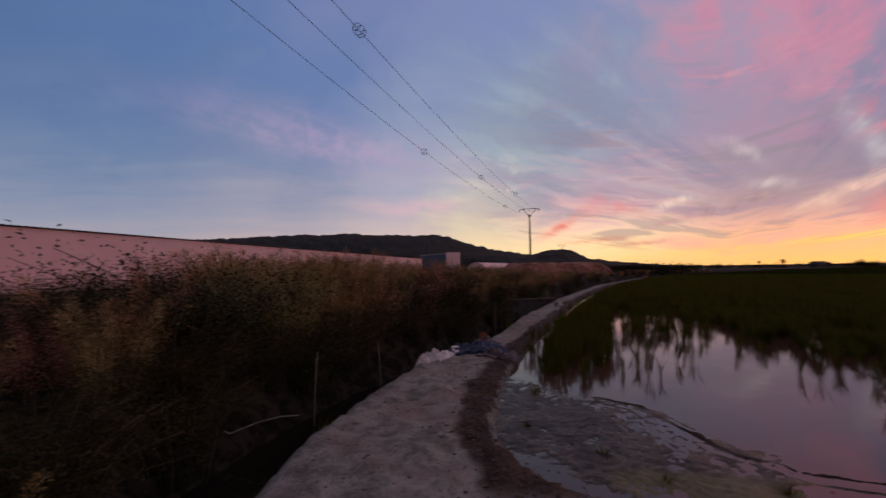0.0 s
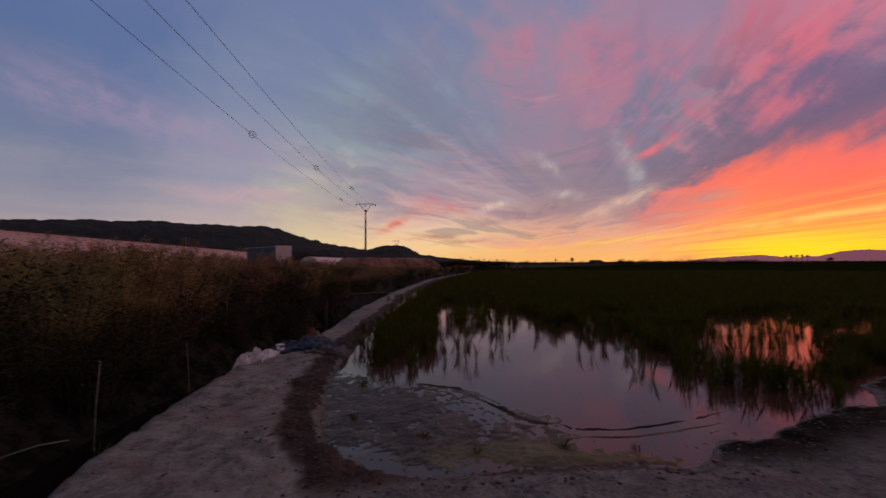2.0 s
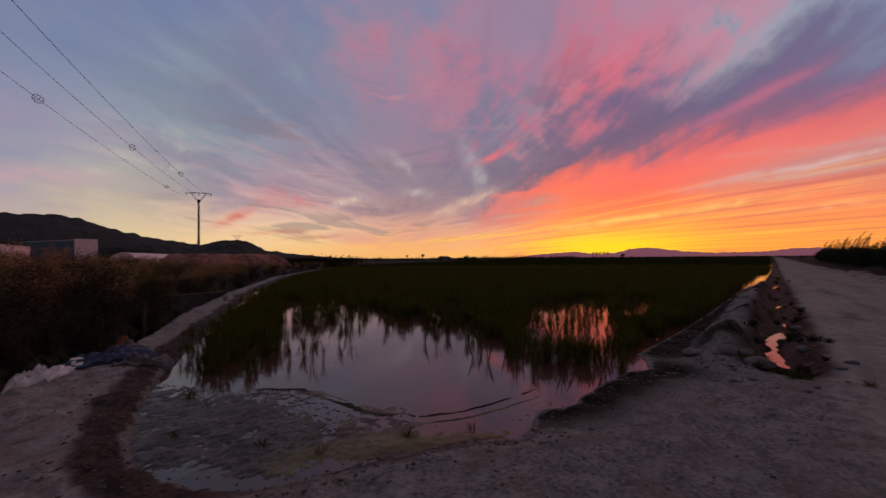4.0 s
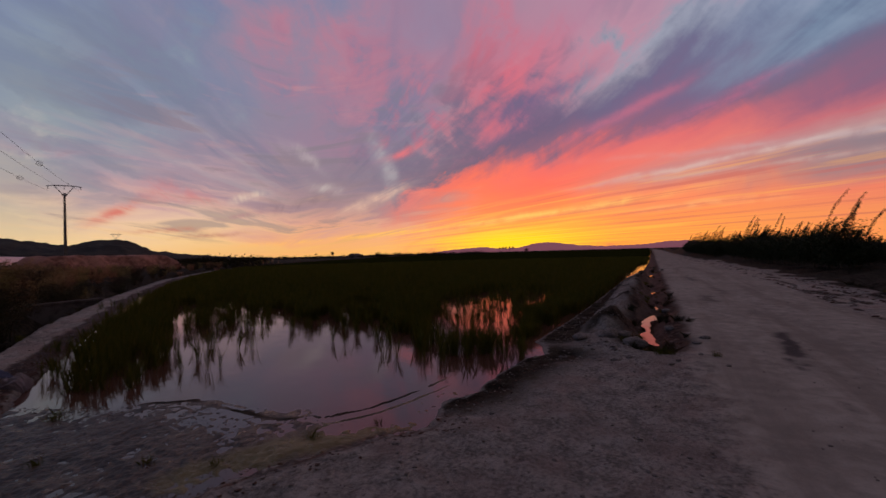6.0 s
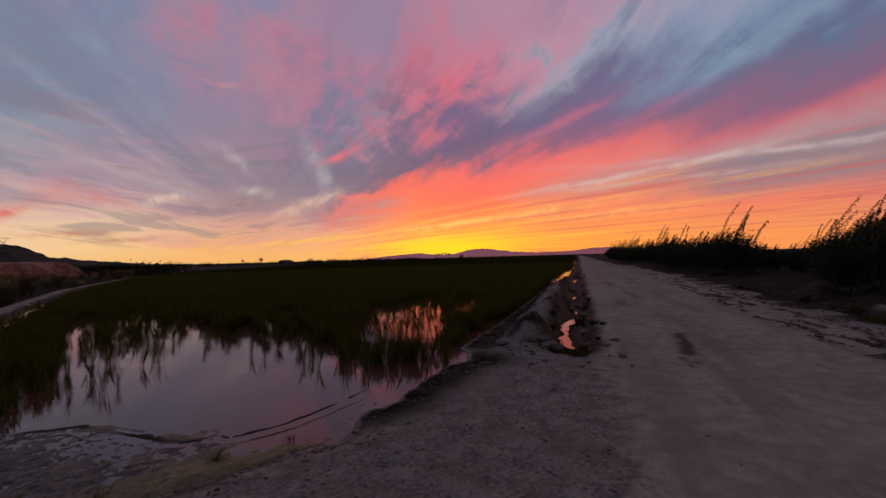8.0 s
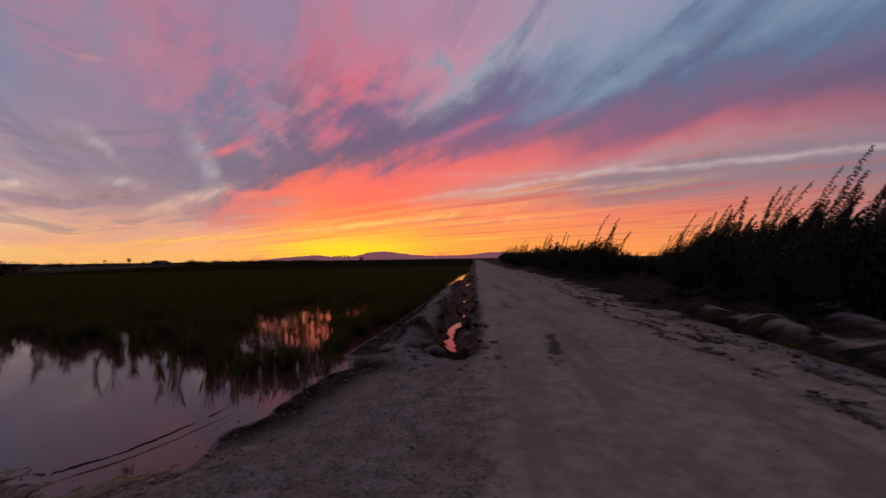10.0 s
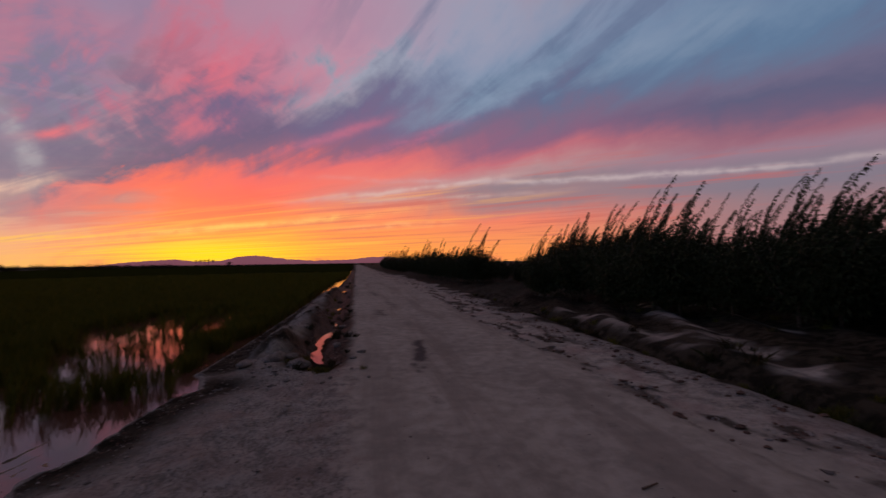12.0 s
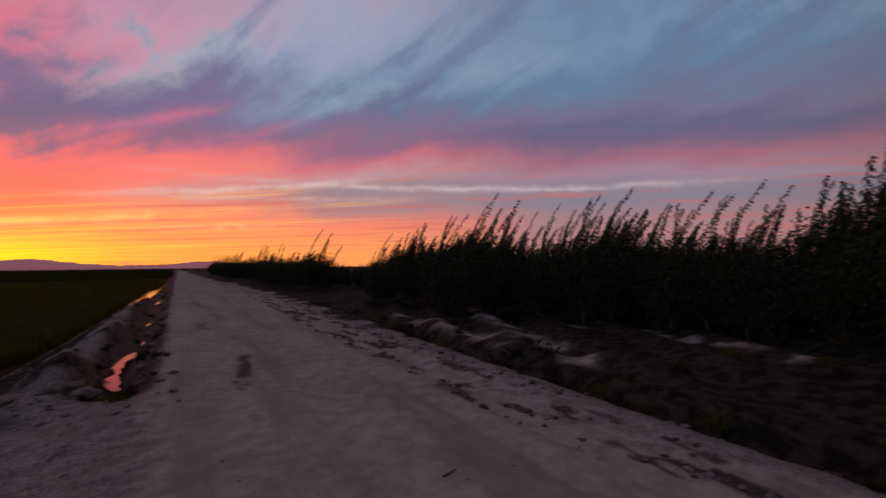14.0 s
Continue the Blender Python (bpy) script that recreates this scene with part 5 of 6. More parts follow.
# ---- far pylon on the little hill ----
def build_far_pylon():
    az, d = radians(15.35), 930.0
    root = new("lattice_pylon")
    base = Vector((d * sin(az), d * cos(az), 33))
    root.location = base
    a = Vector((cos(az), -sin(az), 0))
    b = Vector((sin(az), cos(az), 0))
    legs = []
    for e in (-1, 1):
        for g in (-1, 1):
            legs.append(([a * 1.6 * e + b * 1.6 * g, a * 0.5 * e + b * 0.5 * g + Vector((0, 0, 8))], (0.16, 0.12)))
    for i in range(5):
        w, w2 = 1.6 - 0.22 * i, 1.6 - 0.22 * (i + 1)
        for e in (-1, 1):
            legs.append(([a * w * e - b * w + Vector((0, 0, 1.6 * i)), a * -w2 * e - b * w2 + Vector((0, 0, 1.6 * (i + 1)))], (0.07, 0.07)))
    tubes("tower", legs, MAT_STEEL, root, 4)
    arms = []
    for e in (-1, 1):
        arms.append(([Vector((0, 0, 8)) + a * 0.3 * e, a * 4.4 * e + Vector((0, 0, 15))], (0.2, 0.2)))
        arms.append(([a * 0.9 * e + Vector((0, 0, 8.4)), a * 6.4 * e + Vector((0, 0, 15))], (0.14, 0.14)))
        for i in range(4):
            t0, t1 = i / 4, (i + 1) / 4
            arms.append(([a * e * (0.3 + 4.1 * t0) + Vector((0, 0, 8 + 7 * t0)), a * e * (0.9 + 5.5 * t1) + Vector((0, 0, 8.4 + 6.6 * t1))], (0.09, 0.09)))
    tubes("fork", arms, MAT_STEEL, root, 4)
    arm = tubes("crossarm", [([a * -9 + Vector((0, 0, 15)), a * 9 + Vector((0, 0, 15))], (0.25, 0.25)), ([a * -6 + Vector((0, 0, 16.2)), a * 6 + Vector((0, 0, 16.2))], (0.14, 0.14))], MAT_STEEL, root, 4)
    tagged(root, "steel lattice pylon with a forked head on a hill", "pylon")


build_far_pylon()


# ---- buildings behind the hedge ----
# White walls; the pink of the sunset light is mixed into their colour.
MAT_WHITEWALL = simple("sunset_tinted_white_wall", (0.84, 0.61, 0.59), (0.89, 0.68, 0.66), 0.5, 0.85, 0.004)
MAT_TILE = simple("roof_tile", (0.13, 0.085, 0.075), (0.22, 0.15, 0.13), 2.0, 0.9)
MAT_BLUESHEET = simple("blue_grey_sheet", (0.10, 0.14, 0.18), (0.14, 0.18, 0.22), 1.0, 0.6, 0.002)
MAT_REDEARTH = simple("red_earth", (0.16, 0.075, 0.055), (0.38, 0.20, 0.15), 1.6, 0.95, 0.10)


def basis(origin, along, z=0.0):
    """A pose whose x axis runs along the given direction on the ground."""
    a = Vector((along[0], along[1], 0)).normalized()
    return Matrix((((a.x), -a.y, 0, origin[0]), (a.y, a.x, 0, origin[1]), (0, 0, 1, z), (0, 0, 0, 1)))


def build_long_store():
    d, nl = (0.208, 0.978), (-0.978, 0.208)
    root = new("long_warehouse")
    root.matrix_basis = basis((nl[0] * 36 - d[0] * 12, nl[1] * 36 - d[1] * 12), d, 0.2)
    L = 148
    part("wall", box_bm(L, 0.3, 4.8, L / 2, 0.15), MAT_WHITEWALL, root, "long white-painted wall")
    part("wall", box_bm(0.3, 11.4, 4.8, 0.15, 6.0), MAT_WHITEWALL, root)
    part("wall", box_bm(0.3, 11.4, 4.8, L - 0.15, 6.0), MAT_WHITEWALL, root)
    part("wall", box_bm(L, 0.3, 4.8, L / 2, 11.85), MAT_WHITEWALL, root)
    # roof of round tiles, its ridge only a little over the wall
    n = 320
    vs, fs = [], []
    for i in range(n * 2 + 1):
        x = -0.2 + i * (L + 0.4) / (n * 2)
        lift = 0.09 if i % 2 else 0.0
        for y, z in ((-0.22, 4.84), (6.0, 4.95), (12.2, 4.84)):
            vs.append((x, y, z + lift))
    for i in range(n * 2):
        for j in range(2):
            q = 3 * i + j
            fs.append((q, q + 3, q + 4, q + 1))
    roof = link("roof", vs, fs, MAT_TILE, root)
    tagged(roof, "low roof of weathered brown round tiles")
    tagged(root, "long white warehouse with a low tiled roof behind bushes", "warehouse")


build_long_store()


def build_hall():
    root = new("metal_hall")
    root.matrix_basis = basis((1.46, 190), (-13, 26), 0.3)
    part("wall", box_bm(29, 0.2, 8.0, 14.5, 0.1), MAT_BLUESHEET, root, "blue-grey sheet metal wall")
    part("wall", box_bm(29, 0.2, 8.0, 14.5, -6.6), MAT_BLUESHEET, root)
    part("wall", box_bm(0.2, 6.9, 8.6, -0.1, -3.25), MAT_WHITEWALL, root, "white gable wall")
    part("wall", box_bm(0.2, 6.5, 8.0, 28.9, -3.25), MAT_BLUESHEET, root)
    part("roof", box_bm(29.2, 7.2, 0.25, 14.6, -3.25, 8.0, 0.05), MAT_WHITEWALL, root, "pale flat metal roof")
    tagged(root, "blue-grey metal hall with a white end wall", "hall")
    # a low row of white plastic tunnels farther on
    root = new("greenhouse")
    root.matrix_basis = basis((13.4, 139), (54.3, 132), 0.2)
    vs, fs = [], []
    for i in range(30):
        for j in range(9):
            a = pi * j / 8
            vs.append((i * 4.9, 3 - 3.0 * cos(a), 3.2 * sin(a) ** 0.7 + 0.2))
    for i in range(29):
        for j in range(8):
            q = i * 9 + j
            fs.append((q, q + 1, q + 10, q + 9))
    fs.append(tuple(range(9)))
    fs.append(tuple(29 * 9 + j for j in range(9))[::-1])
    link("tunnel", vs, fs, MAT_WHITEWALL, root)
    part("footing", box_bm(142, 6.2, 0.3, 71, 3, -0.1), MAT_CONCRETE, root)
    tagged(root, "long low white plastic greenhouse tunnel", "greenhouse")


build_hall()


def build_earth_bank():
    """The eroded red bank beyond the bend of the path."""
    X, Y = np.linspace(0, 26, 70), np.linspace(0, 9, 26)
    gx, gy = np.meshgrid(X, Y)
    P = np.stack([gx.ravel(), gy.ravel()], 1)
    z = 2.3 * step(P[:, 1] + 2.2 * fnoise(P, 0.5, 91), 0.6, 2.6) * step(P[:, 0], 0, 3) * (1 - step(P[:, 0], 20, 26)) * (1 - step(P[:, 1], 5, 9)) + 0.5 * fnoise(P, 0.9, 92) - 0.25
    z[(P[:, 1] < 0.05) | (P[:, 1] > 8.9) | (P[:, 0] < 0.05) | (P[:, 0] > 25.9)] = -0.6
    i = (np.arange(25)[:, None] * 70 + np.arange(69)[None]).ravel()
    ob = link("earth_bank", np.column_stack([P, z]), np.stack([i, i + 1, i + 71, i + 70], 1), MAT_REDEARTH, None, True)
    ob.matrix_basis = basis((10.5, 60.0), (16, 10), 0.25)
    tagged(ob, "crumbling bank of reddish bare earth", "earth bank", kind="structure")


build_earth_bank()


# ---- far scrub, trees and a shed on the horizon ----
MAT_FARLEAF = leaf_material("far_scrub", (0.014, 0.015, 0.006), (0.026, 0.024, 0.010), (0.045, 0.036, 0.016), 0.9)


def clump_leaves(rng, c, r, n, size, flat=1.0):
    """Leaves in a loose uneven clump of radius r round c."""
    v = rng.normal(size=(n, 3))
    v /= np.linalg.norm(v, axis=1, keepdims=True)
    rad = r * rng.uniform(0.25, 1.0, (n, 1)) ** 0.5 * (0.75 + 0.4 * np.sin(v[:, :1] * 5 + v[:, 1:2] * 7 + v[:, 2:] * 6))
    p = np.array(c) + v * rad * np.array((1, 1, flat))
    w = v + rng.normal(size=(n, 3)) * 0.6
    return leaves(p, w, rng.uniform(0.6, 1.4, n) * size, size * 0.6, rng)


def join_leaves(items):
    V, F, o = [], [], 0
    for v, f in items:
        V.append(v)
        F.append(f + o)
        o += len(v)
    return np.vstack(V), np.vstack(F)


def build_far_scrub():
    rng = np.random.default_rng(21)
    items = []
    for lo, hi, d0, d1, n, r0, r1 in ((4, 30, 75, 160, 150, 0.8, 1.7), (20, 58, 230, 330, 200, 0.9, 1.9), (45, 58, 420, 520, 70, 1.6, 3.0), (57, 84, 330, 460, 130, 0.6, 1.3)):
        for i in range(n):
            a, d = radians(rng.uniform(lo, hi)), rng.uniform(d0, d1)
            r = rng.uniform(r0, r1)
            items.append(clump_leaves(rng, (d * sin(a), d * cos(a), 0.15 + r * 0.45), r * 1.5, 110, 0.17 * r0 + 0.20, 0.6))
    v, f = join_leaves(items)
    tagged(link("far_scrub", v, f, MAT_FARLEAF), "low dark scrub along the far edge of the paddies", "scrub", kind="stuff")


build_far_scrub()


def far_tree(az, d, h, crown, bare, label, seed, category="tree"):
    rng = np.random.default_rng(seed)
    root = new("palm_tree" if category == "palm" else "tree")
    root.location = (d * sin(radians(az)), d * cos(radians(az)), 0)
    items = [([(0, 0, -0.2), (0.02 * h, 0, h * bare * 0.6), (0.0, 0.02 * h, h * bare)], (0.035 * h, 0.028 * h, 0.02 * h))]
    for i in range(5):
        a = rng.uniform(0, 2 * pi)
        items.append(([(0, 0.02 * h, h * bare * 0.95), (cos(a) * crown * 0.5, sin(a) * crown * 0.5, h * (bare + 0.7 * (1 - bare)))], (0.014 * h, 0.006 * h)))
    tubes("trunk", items, MAT_TWIG, root, 5)
    cl = []
    for i in range(9):
        a, r = rng.uniform(0, 2 * pi), crown * rng.uniform(0, 0.65)
        zc = h * (bare + (1 - bare) * rng.uniform(0.35, 0.8))
        cl.append(clump_leaves(rng, (cos(a) * r, sin(a) * r, zc), crown * 0.5, 60, crown * 0.16, 0.8))
    v, f = join_leaves(cl)
    link("crown", v, f, MAT_FARLEAF, root)
    tagged(root, label, category, "trees on the horizon")


far_tree(36.05, 250, 3.4, 0.8, 0.45, "small thin dark tree on the horizon", 1)
far_tree(38.1, 250, 3.9, 1.6, 0.4, "small round dark tree on the horizon", 2)
far_tree(43.85, 240, 2.3, 2.6, 0.15, "low wide dark bushy tree on the horizon", 3)
far_tree(44.6, 245, 1.9, 2.2, 0.15, "low wide dark bushy tree on the horizon", 4)
for q, (a, hh) in enumerate(((59.85, 6.2), (60.25, 6.6), (60.7, 6.9), (61.1, 7.0), (61.55, 6.6))):
    far_tree(a, 480, hh, 1.7, 0.68, "tall bare-trunked tree against the afterglow", 10 + q, "palm")
far_tree(63.3, 430, 4.0, 2.6, 0.2, "low rounded dark tree under far mountains", 31)
far_tree(84.9, 330, 6.5, 4.0, 0.2, "dark broad tree at the end of the track", 33)


def build_shed():
    root = new("farm_shed")
    root.location = (245 * sin(radians(40.9)), 245 * cos(radians(40.9)), 0)
    root.rotation_euler = (0, 0, radians(20))
    part("wall", box_bm(7.5, 4, 1.9, bev=0.02), MAT_CONCRETE, root, "grey rendered wall")
    bm = bmesh.new()
    pts = [bm.verts.new(p) for p in ((-4, -2.3, 1.85), (4, -2.3, 1.85), (4, 2.3, 1.85), (-4, 2.3, 1.85), (-4, 0, 2.6), (4, 0, 2.6))]
    for q in ((0, 1, 5, 4), (2, 3, 4, 5), (0, 4, 3), (1, 2, 5), (3, 2, 1, 0)):
        bm.faces.new([pts[i] for i in q])
    part("roof", bm, MAT_TILE, root, "low pitched tile roof")
    tagged(root, "small low farm shed at the far edge of the paddy", "shed")


build_shed()


# ---- on the levee: sack, tarpaulin, rags ----
def cloth_material(name, c1, c2):
    m, k, b = material(name, 0.6)
    p = k.n("ShaderNodeTexCoord").outputs["Object"]
    f = k.noise(p, 5, 5, 0.6)
    k.put(b, "Base Color", k.mix(k.smooth(f, 0.35, 0.65), c1, c2))
    k.put(b, "Specular IOR Level", 0.25)
    wv = k.n("ShaderNodeTexWave")
    k.put(wv, "Vector", p)
    k.put(wv, "Scale", 160.0)
    bump(k, b, k.m("ADD", f, k.m("MULTIPLY", wv.outputs["Fac"], 0.05)), 0.4, 0.02)
    return m


MAT_SACK = cloth_material("white_sack", (0.55, 0.50, 0.50), (0.78, 0.74, 0.74))
MAT_TARP = cloth_material("blue_tarp", (0.022, 0.032, 0.070), (0.055, 0.068, 0.120))
MAT_RAG = cloth_material("grey_rag", (0.10, 0.08, 0.085), (0.20, 0.17, 0.17))


def crumple(name, x, y, turn, lx, ly, lift, seed, mat, label, category):
    """A crumpled sheet that lies over the ground, with folds and a thickness."""
    nx, ny = 46, 36
    gx, gy = np.meshgrid(np.linspace(-0.5, 0.5, nx), np.linspace(-0.5, 0.5, ny))
    Q = np.stack([gx.ravel(), gy.ravel()], 1)
    rag = 1 + 0.75 * fnoise(Q, 3.6, seed + 5)
    a = radians(turn)
    L = Q * rag[:, None] * np.array((lx, ly))
    W = np.stack([x + L[:, 0] * cos(a) - L[:, 1] * sin(a), y + L[:, 0] * sin(a) + L[:, 1] * cos(a)], 1)
    g, _ = terrain(W)
    fold = np.clip(1 - 7 * np.abs(fnoise(Q * np.array((1.0, 2.0)), 2.6, seed, 2)), 0, 1) + 0.6 * np.clip(1 - 6 * np.abs(fnoise(Q * np.array((2.2, 1.0)), 3.4, seed + 2, 2)), 0, 1)
    edge = np.minimum(1, 5 * np.minimum(0.5 - np.abs(Q[:, 0]), 0.5 - np.abs(Q[:, 1])) + 0.12)
    top = g + 0.012 + lift * edge * (0.25 + fold) + 0.03 * fold
    bot = g - 0.02
    n = nx * ny
    V = np.vstack([np.column_stack([W, top]), np.column_stack([W, bot])])
    i = (np.arange(ny - 1)[:, None] * nx + np.arange(nx - 1)[None]).ravel()
    F = [tuple(q) for q in np.stack([i, i + 1, i + nx + 1, i + nx], 1).tolist()] + [tuple(q) for q in (np.stack([i, i + nx, i + nx + 1, i + 1], 1) + n).tolist()]
    rim = list(range(nx)) + [nx * r + nx - 1 for r in range(1, ny)] + list(range(nx * ny - 2, nx * (ny - 1) - 1, -1)) + [nx * r for r in range(ny - 2, 0, -1)]
    for p, q in zip(rim, rim[1:] + rim[:1]):
        F.append((q, p, p + n, q + n))
    c = V[:n].mean(0)
    ob = link(name, V - c, F, mat)
    ob.location = c
    tagged(ob, label, category)


crumple("plastic_sack", -0.02, 7.95, 62, 1.00, 0.40, 0.038, 3, MAT_SACK, "crumpled dirty white plastic sack on the levee", "sack")
crumple("plastic_sack", -0.30, 7.45, 40, 0.55, 0.22, 0.06, 13, MAT_SACK, "torn scrap of white plastic sack on the levee", "sack")
crumple("tarpaulin", 0.55, 8.35, 10, 1.2, 0.80, 0.045, 7, MAT_TARP, "crumpled dark blue tarpaulin lying across the levee", "tarpaulin")
crumple("tarpaulin", 0.98, 7.75, -35, 0.75, 0.50, 0.04, 17, MAT_RAG, "muddy grey plastic sheet hanging over the levee edge", "tarpaulin")
crumple("rag", 0.75, 9.15, 20, 0.45, 0.35, 0.07, 23, MAT_RAG, "grey rag heap on the levee path", "rag")
crumple("rag", 0.80, 9.25, 50, 0.20, 0.18, 0.10, 29, simple("orange_cloth", (0.28, 0.09, 0.05), (0.42, 0.16, 0.09), 8), "small faded orange cloth on a rag heap", "cloth")


# ---- the sluice across the ditch ----
def build_sluice():
    root = new("sluice_wall")
    root.matrix_basis = basis((1.0, 19.6), (4.6, 1.7), -1.05)
    dark = simple("stained_concrete", (0.045, 0.038, 0.034), (0.10, 0.085, 0.075), 5, 0.9)
    part("wall", box_bm(4.7, 0.22, 1.05, 2.35, 0, 0, 0.02), dark, root, "stained low concrete wall")
    part("coping", box_bm(4.8, 0.32, 0.09, 2.35, 0, 1.05, 0.015), dark, root)
    tagged(root, "low dark concrete wall across the ditch", "wall")
    for x, y, h in ((1.72, 14.9, 1.25), (1.9, 16.2, 1.1)):
        ob = part("fence_post", taper_box(0.09, 0.09, 0.08, 0.08, h), MAT_TWIG, None)
        ob.location = (x, y, height(x, y) - 0.1)
        tagged(ob, "weathered dark wooden post at the ditch", "post", "posts at the ditch")


build_sluice()


# ---- sticks, stones, clods, tufts ----
def stick(pts, r, label, name="stick", mat=None):
    c = Vector(pts[0])
    ob = tubes(name, [([Vector(p) - c for p in pts], np.linspace(r, r * 0.55, len(pts)))], mat or MAT_PALEWOOD, None, 6)
    ob.location = c
    tagged(ob, label, "stick")


stick([(-2.95, 5.25, height(-2.95, 5.25)), (-2.68, 5.48, -0.45), (-2.35, 5.52, -0.33), (-2.05, 5.45, -0.24), (-1.79, 5.37, -0.20)], 0.011, "bent pale peeled branch over the ditch")
for x, y, h, dx in ((-1.25, 8.6, 1.05, -0.06), (-1.92, 6.43, 1.45, 0.04), (-0.9, 10.8, 1.3, 0.08)):
    z = height(x, y)
    stick([(x, y, z - 0.05), (x + dx * 0.4, y, z + h * 0.5), (x + dx, y + 0.04, z + h * 0.9)], 0.008, "bare upright grey stem in the ditch")
stick([(3.46, -2.17, height(3.46, -2.17) + 0.008), (3.52, -2.31, height(3.52, -2.31) + 0.012)], 0.010, "short dark twig on the dusty track", "twig", MAT_TWIG)


def rock_mesh(seed, sub=2):
    bm = bmesh.new()
    bmesh.ops.create_icosphere(bm, subdivisions=sub, radius=1)
    o = Vector((seed * 3.1, seed * 1.7, 0.3))
    for v in bm.verts:
        v.co *= 1 + 0.45 * noise.noise(v.co * 1.3 + o) + 0.30 * noise.noise(v.co * 3.1 + o)
        v.co.z *= 0.6
    me = bpy.data.meshes.new("rock")
    bm.to_mesh(me)
    bm.free()
    me.polygons.foreach_set("use_smooth", [True] * len(me.polygons))
    me.materials.append(MAT_STONE)
    return me


ROCKS = [rock_mesh(i) for i in range(5)]
for i, (x, y, r) in enumerate(((7.66, 2.20, 0.19), (7.48, 1.74, 0.17), (7.80, 1.98, 0.10), (7.30, 2.55, 0.12), (7.9, 0.92, 0.06), (8.4, 0.85, 0.07), (6.3, 1.0, 0.035), (9.3, 1.55, 0.09), (10.4, 1.55, 0.08), (12.5, 2.2, 0.12))):
    ob = new("rock", ROCKS[i % 5])
    ob.matrix_basis = pose(x, y, height(x, y) + 0.15 * r, 0, 0, i * 57)
    ob.scale = (r * 1.25, r, r * 0.9)
    tagged(ob, "dusty grey-brown field stone at the drain's edge", "rock", "stones at the drain")


def scatter(name, count, place, r0, r1, mat, label, category, seed, level=None):
    """Loose small lumps, too many to count."""
    rng = np.random.default_rng(seed)
    P = place(rng, count)
    h = terrain(P)[0] if level is None else np.full(len(P), level)
    base = [tuple(v.co) for v in rock_mesh(9, 1).vertices]
    tri = [tuple(p.vertices) for p in rock_mesh(9, 1).polygons]
    B = np.array(base)
    T = np.array(tri)
    n = len(P)
    r = r0 + (r1 - r0) * rng.uniform(size=n) ** 3
    a = rng.uniform(0, 2 * pi, n)
    jig = 1 + rng.normal(0, 0.32, (n, len(B), 1))
    V = B[None] * jig * r[:, None, None] * np.array((1, 1, 0.75))
    V = np.stack([V[..., 0] * np.cos(a)[:, None] - V[..., 1] * np.sin(a)[:, None], V[..., 0] * np.sin(a)[:, None] + V[..., 1] * np.cos(a)[:, None], V[..., 2]], -1)
    V += np.column_stack([P, h + 0.1 * r])[:, None]
    F = (T[None] + (np.arange(n) * len(B))[:, None, None]).reshape(-1, 3)
    tagged(link(name, V.reshape(-1, 3), F, mat), label, category, kind="stuff")


def pad_spots(rng, n):
    s, q = rng.uniform(-1.5, 10, n), rng.uniform(-0.55, 2.6, n)
    P = s[:, None] * RS + q[:, None] * RN
    return P[~inside(P, POND) & (np.hypot(P[:, 0], P[:, 1]) > 1.0)]


def road_spots(rng, n):
    s, q = rng.uniform(0.5, 22, n), rng.uniform(-5.3, -1.2, n)
    return s[:, None] * RS + q[:, None] * RN


def verge_spots(rng, n):
    s = rng.uniform(-1, 26, n)
    q = -4.2 - 0.35 * step(s, 10, 24) - 1.6 * rng.uniform(size=n) ** 1.1
    P = s[:, None] * RS + q[:, None] * RN
    return P[fnoise(np.column_stack([s * 0.45, q * 1.7]), 3.4, 141, 4) > rng.normal(0.06, 0.06, len(P))]


def berm_spots(rng, n):
    s, q = 6.4 + 12 * rng.uniform(size=n) ** 1.5, rng.normal(0.5, 0.45, n)
    return s[:, None] * RS + q[:, None] * RN


def shore_spots(rng, n):
    t = rng.uniform(4, 19, n)
    j = t.astype(int)
    P = SHORE[j] + (SHORE[j + 1] - SHORE[j]) * (t - j)[:, None] + rng.normal(0, 0.16, (n, 2)) - np.array((0.0, 0.15))
    return P


def path_spots(rng, n):
    y = rng.uniform(2.5, 13, n)
    return np.array([levee_point(v, -rng.uniform(0.05, 1.6) - 0.1) for v in y])


def flat_spots(rng, n):
    P = np.column_stack([rng.uniform(0.3, 6.5, n), rng.uniform(2.5, 6.9, n)])
    d, sg, _ = along_line(P, ARC)
    ds, _, _ = along_line(P, SHORE)
    ok = inside(P, POND) & (ds > 0.08) & (d * sg > 0.05) & (P[:, 0] - 0.25 * (P[:, 1] - 3) < rng.uniform(2.0, 2.9, n)) & (vnoise(P, 1.2, 163) > rng.uniform(0.15, 0.6, n))
    return P[ok]


def flank_spots(rng, n):
    y = rng.uniform(2.6, 11, n)
    P = np.array([levee_point(v, 0) for v in y])
    dl, sl, wl = along_line(P, LEVEE, LEVEE_W)
    return np.array([levee_point(v, -2 * w + rng.normal(0.08, 0.22)) for v, w in zip(y, wl)])


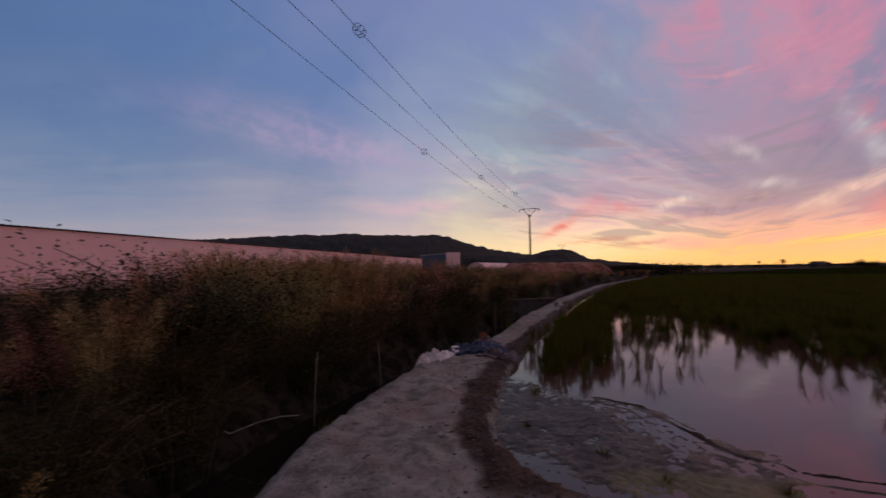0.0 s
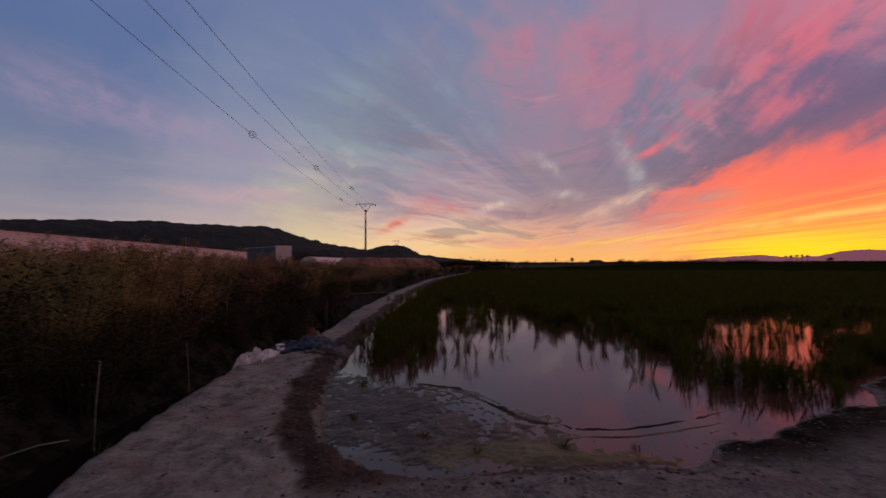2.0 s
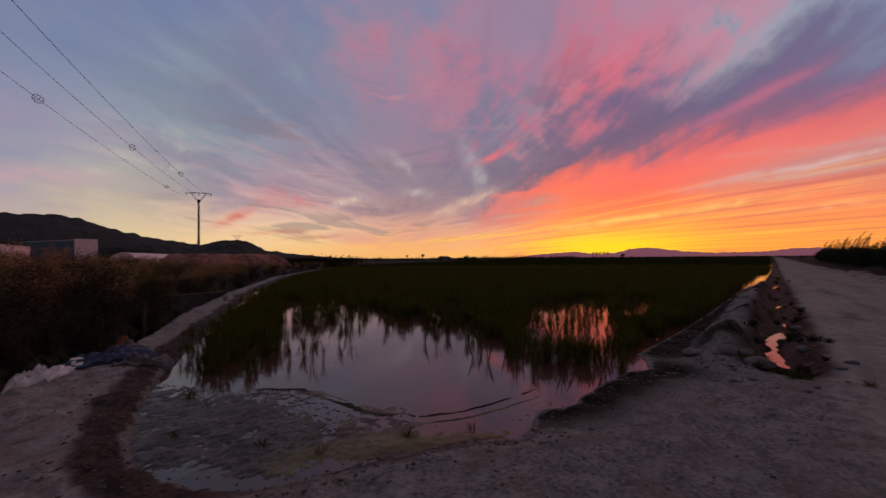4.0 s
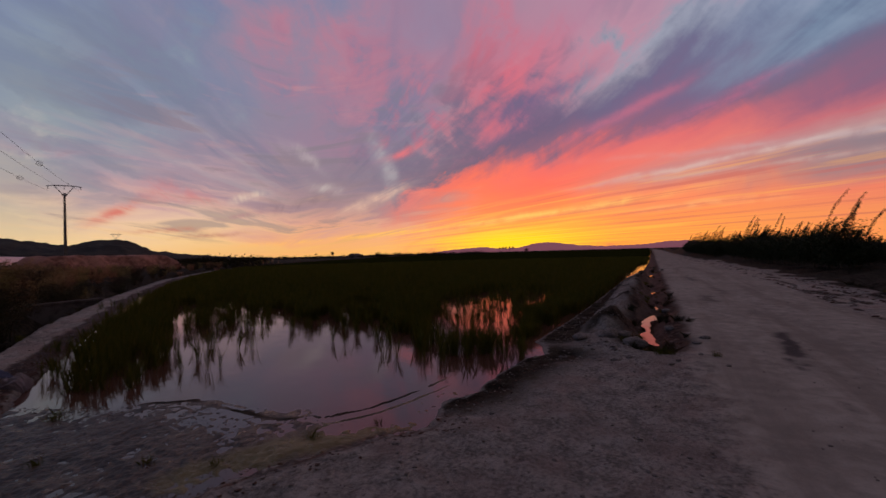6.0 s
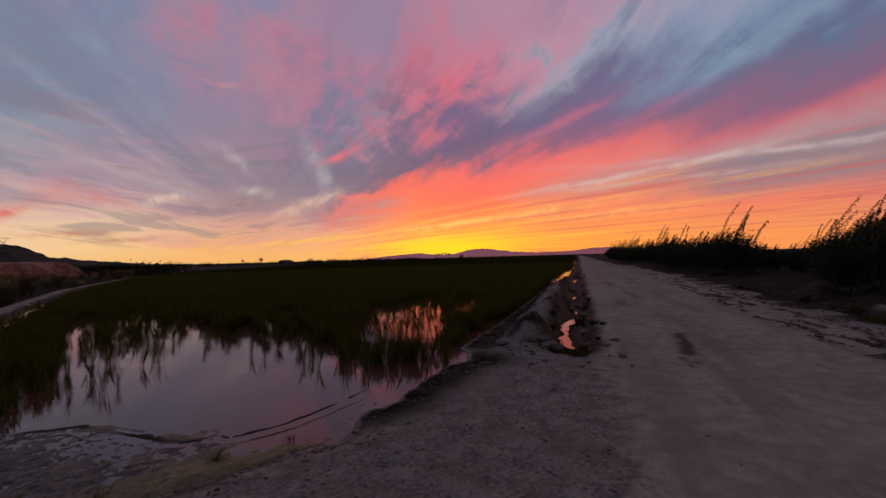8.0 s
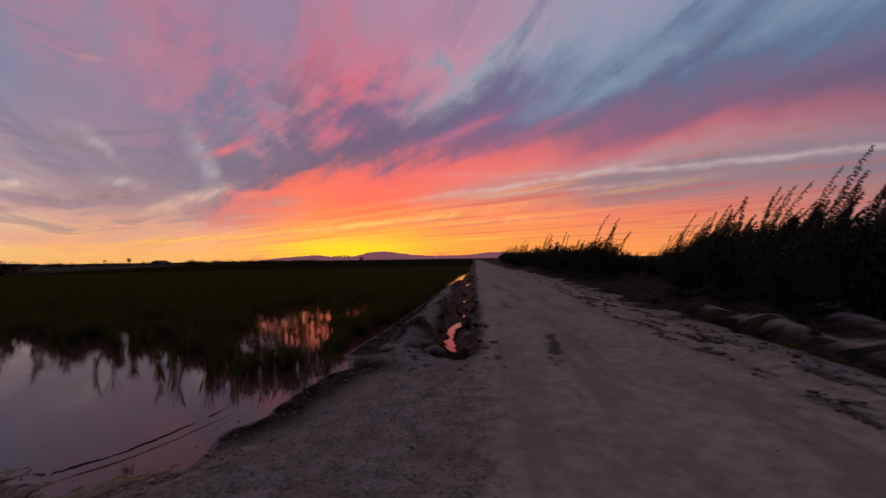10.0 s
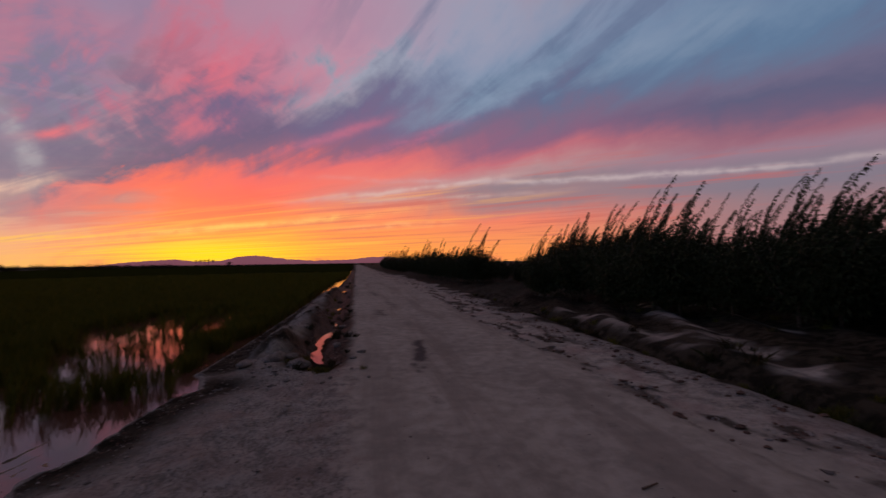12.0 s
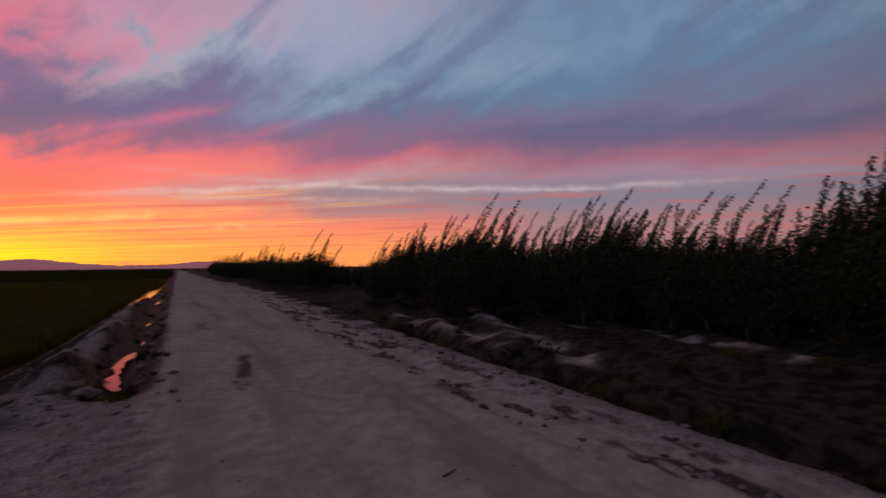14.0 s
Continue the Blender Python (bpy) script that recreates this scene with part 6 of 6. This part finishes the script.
MAT_CLOD = simple("earth_clod", (0.045, 0.029, 0.022), (0.130, 0.080, 0.060), 30, 0.95, 0.004)
scatter("gravel", 5200, pad_spots, 0.003, 0.020, MAT_STONE, "loose grey gravel on trodden earth", "gravel", 1)
scatter("gravel", 700, road_spots, 0.003, 0.018, MAT_STONE, "sparse small stones on the dusty track", "gravel", 2)
scatter("clods", 2600, verge_spots, 0.004, 0.05, MAT_STONE, "pale crusty earth lumps along the verge", "soil", 9)
scatter("clods", 5000, verge_spots, 0.004, 0.055, MAT_CLOD, "dark crumbly earth clods along the verge", "soil", 3)
scatter("clods", 420, berm_spots, 0.006, 0.05, MAT_STONE, "grey earth lumps on the low berm", "soil", 5)
scatter("clods", 700, shore_spots, 0.003, 0.020, MAT_CLOD, "dark wet mud crumbs along the shore", "soil", 6)
MAT_WETSTONE = simple("wet_pebble", (0.010, 0.008, 0.006), (0.19, 0.145, 0.105), 3.0, 0.45, 0.004)
scatter("pebbles", 16000, flat_spots, 0.003, 0.012, MAT_WETSTONE, "small wet mud lumps and pebbles on the flat", "pebbles", 8, WATER + 0.001)
scatter("clods", 1300, flank_spots, 0.003, 0.020, MAT_CLOD, "dark brown crumbly clods on the levee flank", "soil", 7)
scatter("clods", 2200, path_spots, 0.003, 0.018, MAT_STONE, "small earth crumbs on the levee path", "soil", 4)


def tuft_mesh(seed, n, h, mat_name):
    rng = np.random.default_rng(seed)
    b = np.column_stack([rng.normal(0, 0.05, (n, 2)), np.full(n, -0.02)])
    lean = rng.normal(0, 0.30, (n, 2))
    L = rng.uniform(0.4, 1.0, n) * h
    w = np.column_stack([lean, np.ones(n)])
    sd = rng.normal(size=(n, 3))
    sd[:, 2] = 0
    sd /= np.linalg.norm(sd, axis=1, keepdims=True)
    W = 0.005
    mid = b + w * (L * 0.55)[:, None]
    tip = b + w * L[:, None] * np.array((1.35, 1.35, 0.92))
    V = np.stack([b - sd * W, b + sd * W, mid + sd * W * 0.8, tip, mid - sd * W * 0.8], 1).reshape(-1, 3)
    me = bpy.data.meshes.new("tuft")
    me.from_pydata(V.tolist(), [], np.arange(5 * n).reshape(n, 5).tolist())
    me.materials.append(mat_name)
    return me


TUFTS = [tuft_mesh(i, 46, 0.24, MAT_RICE) for i in range(3)]
DRY = [tuft_mesh(10 + i, 60, 0.26, MAT_BRAMBLE) for i in range(3)]
for i, (x, y, k) in enumerate(((1.2, 5.8, 0.9), (1.4, 3.9, 0.6), (2.43, 3.16, 0.65), (3.0, 2.95, 0.5), (1.7, 3.4, 0.6)
    , (0.85, 4.6, 0.6), (1.6, 6.9, 1.2))):
    ob = new("grass_tuft", TUFTS[i % 3])
    ob.matrix_basis = pose(x, y, max(height(x, y), WATER - 0.03), 0, 0, i * 71)
    ob.scale = (k, k, k)
    tagged(ob, "small green grass tuft in the muddy shallows", "grass tuft", "tufts in the pond")


def build_weeds():
    """Low weeds along the drain, the verge, the trench and the foot of the hedge."""
    rng = random.Random(8)
    spots = []
    for i in range(70):
        s = 7.0 + 34 * rng.random() ** 1.6
        spots.append((RS * s + RN * rng.gauss(-0.15, 0.28), 0.35 + 0.5 * rng.random()))
    for i in range(80):
        t = rng.random() * (len(TRENCH) - 1.01)
        j = int(t)
        p = TRENCH[j] + (TRENCH[j + 1] - TRENCH[j]) * (t - j)
        spots.append((p + np.array((rng.gauss(0, 0.35), rng.gauss(0, 0.35))), 0.4 + 0.7 * rng.random()))
    for i in range(70):
        x, y = rng.uniform(2, 24), rng.uniform(-13, -5.5)
        spots.append((np.array((x, y)), 0.4 + 0.8 * rng.random()))
    for i in range(40):
        spots.append((levee_point(rng.uniform(2, 25), rng.uniform(0.02, 0.30)), 0.4 + 0.5 * rng.random()))
    for i, (p, k) in enumerate(spots):
        ob = new("weed_tuft", (DRY if i % 3 else TUFTS)[i % 3])
        ob.matrix_basis = pose(p[0], p[1], height(p[0], p[1]), 0, 0, rng.uniform(0, 360))
        ob.scale = (k * 1.3, k * 1.3, k)
        tagged(ob, "dark tangled weed tuft on bare earth", "weed", "weeds on bare earth")


build_weeds()
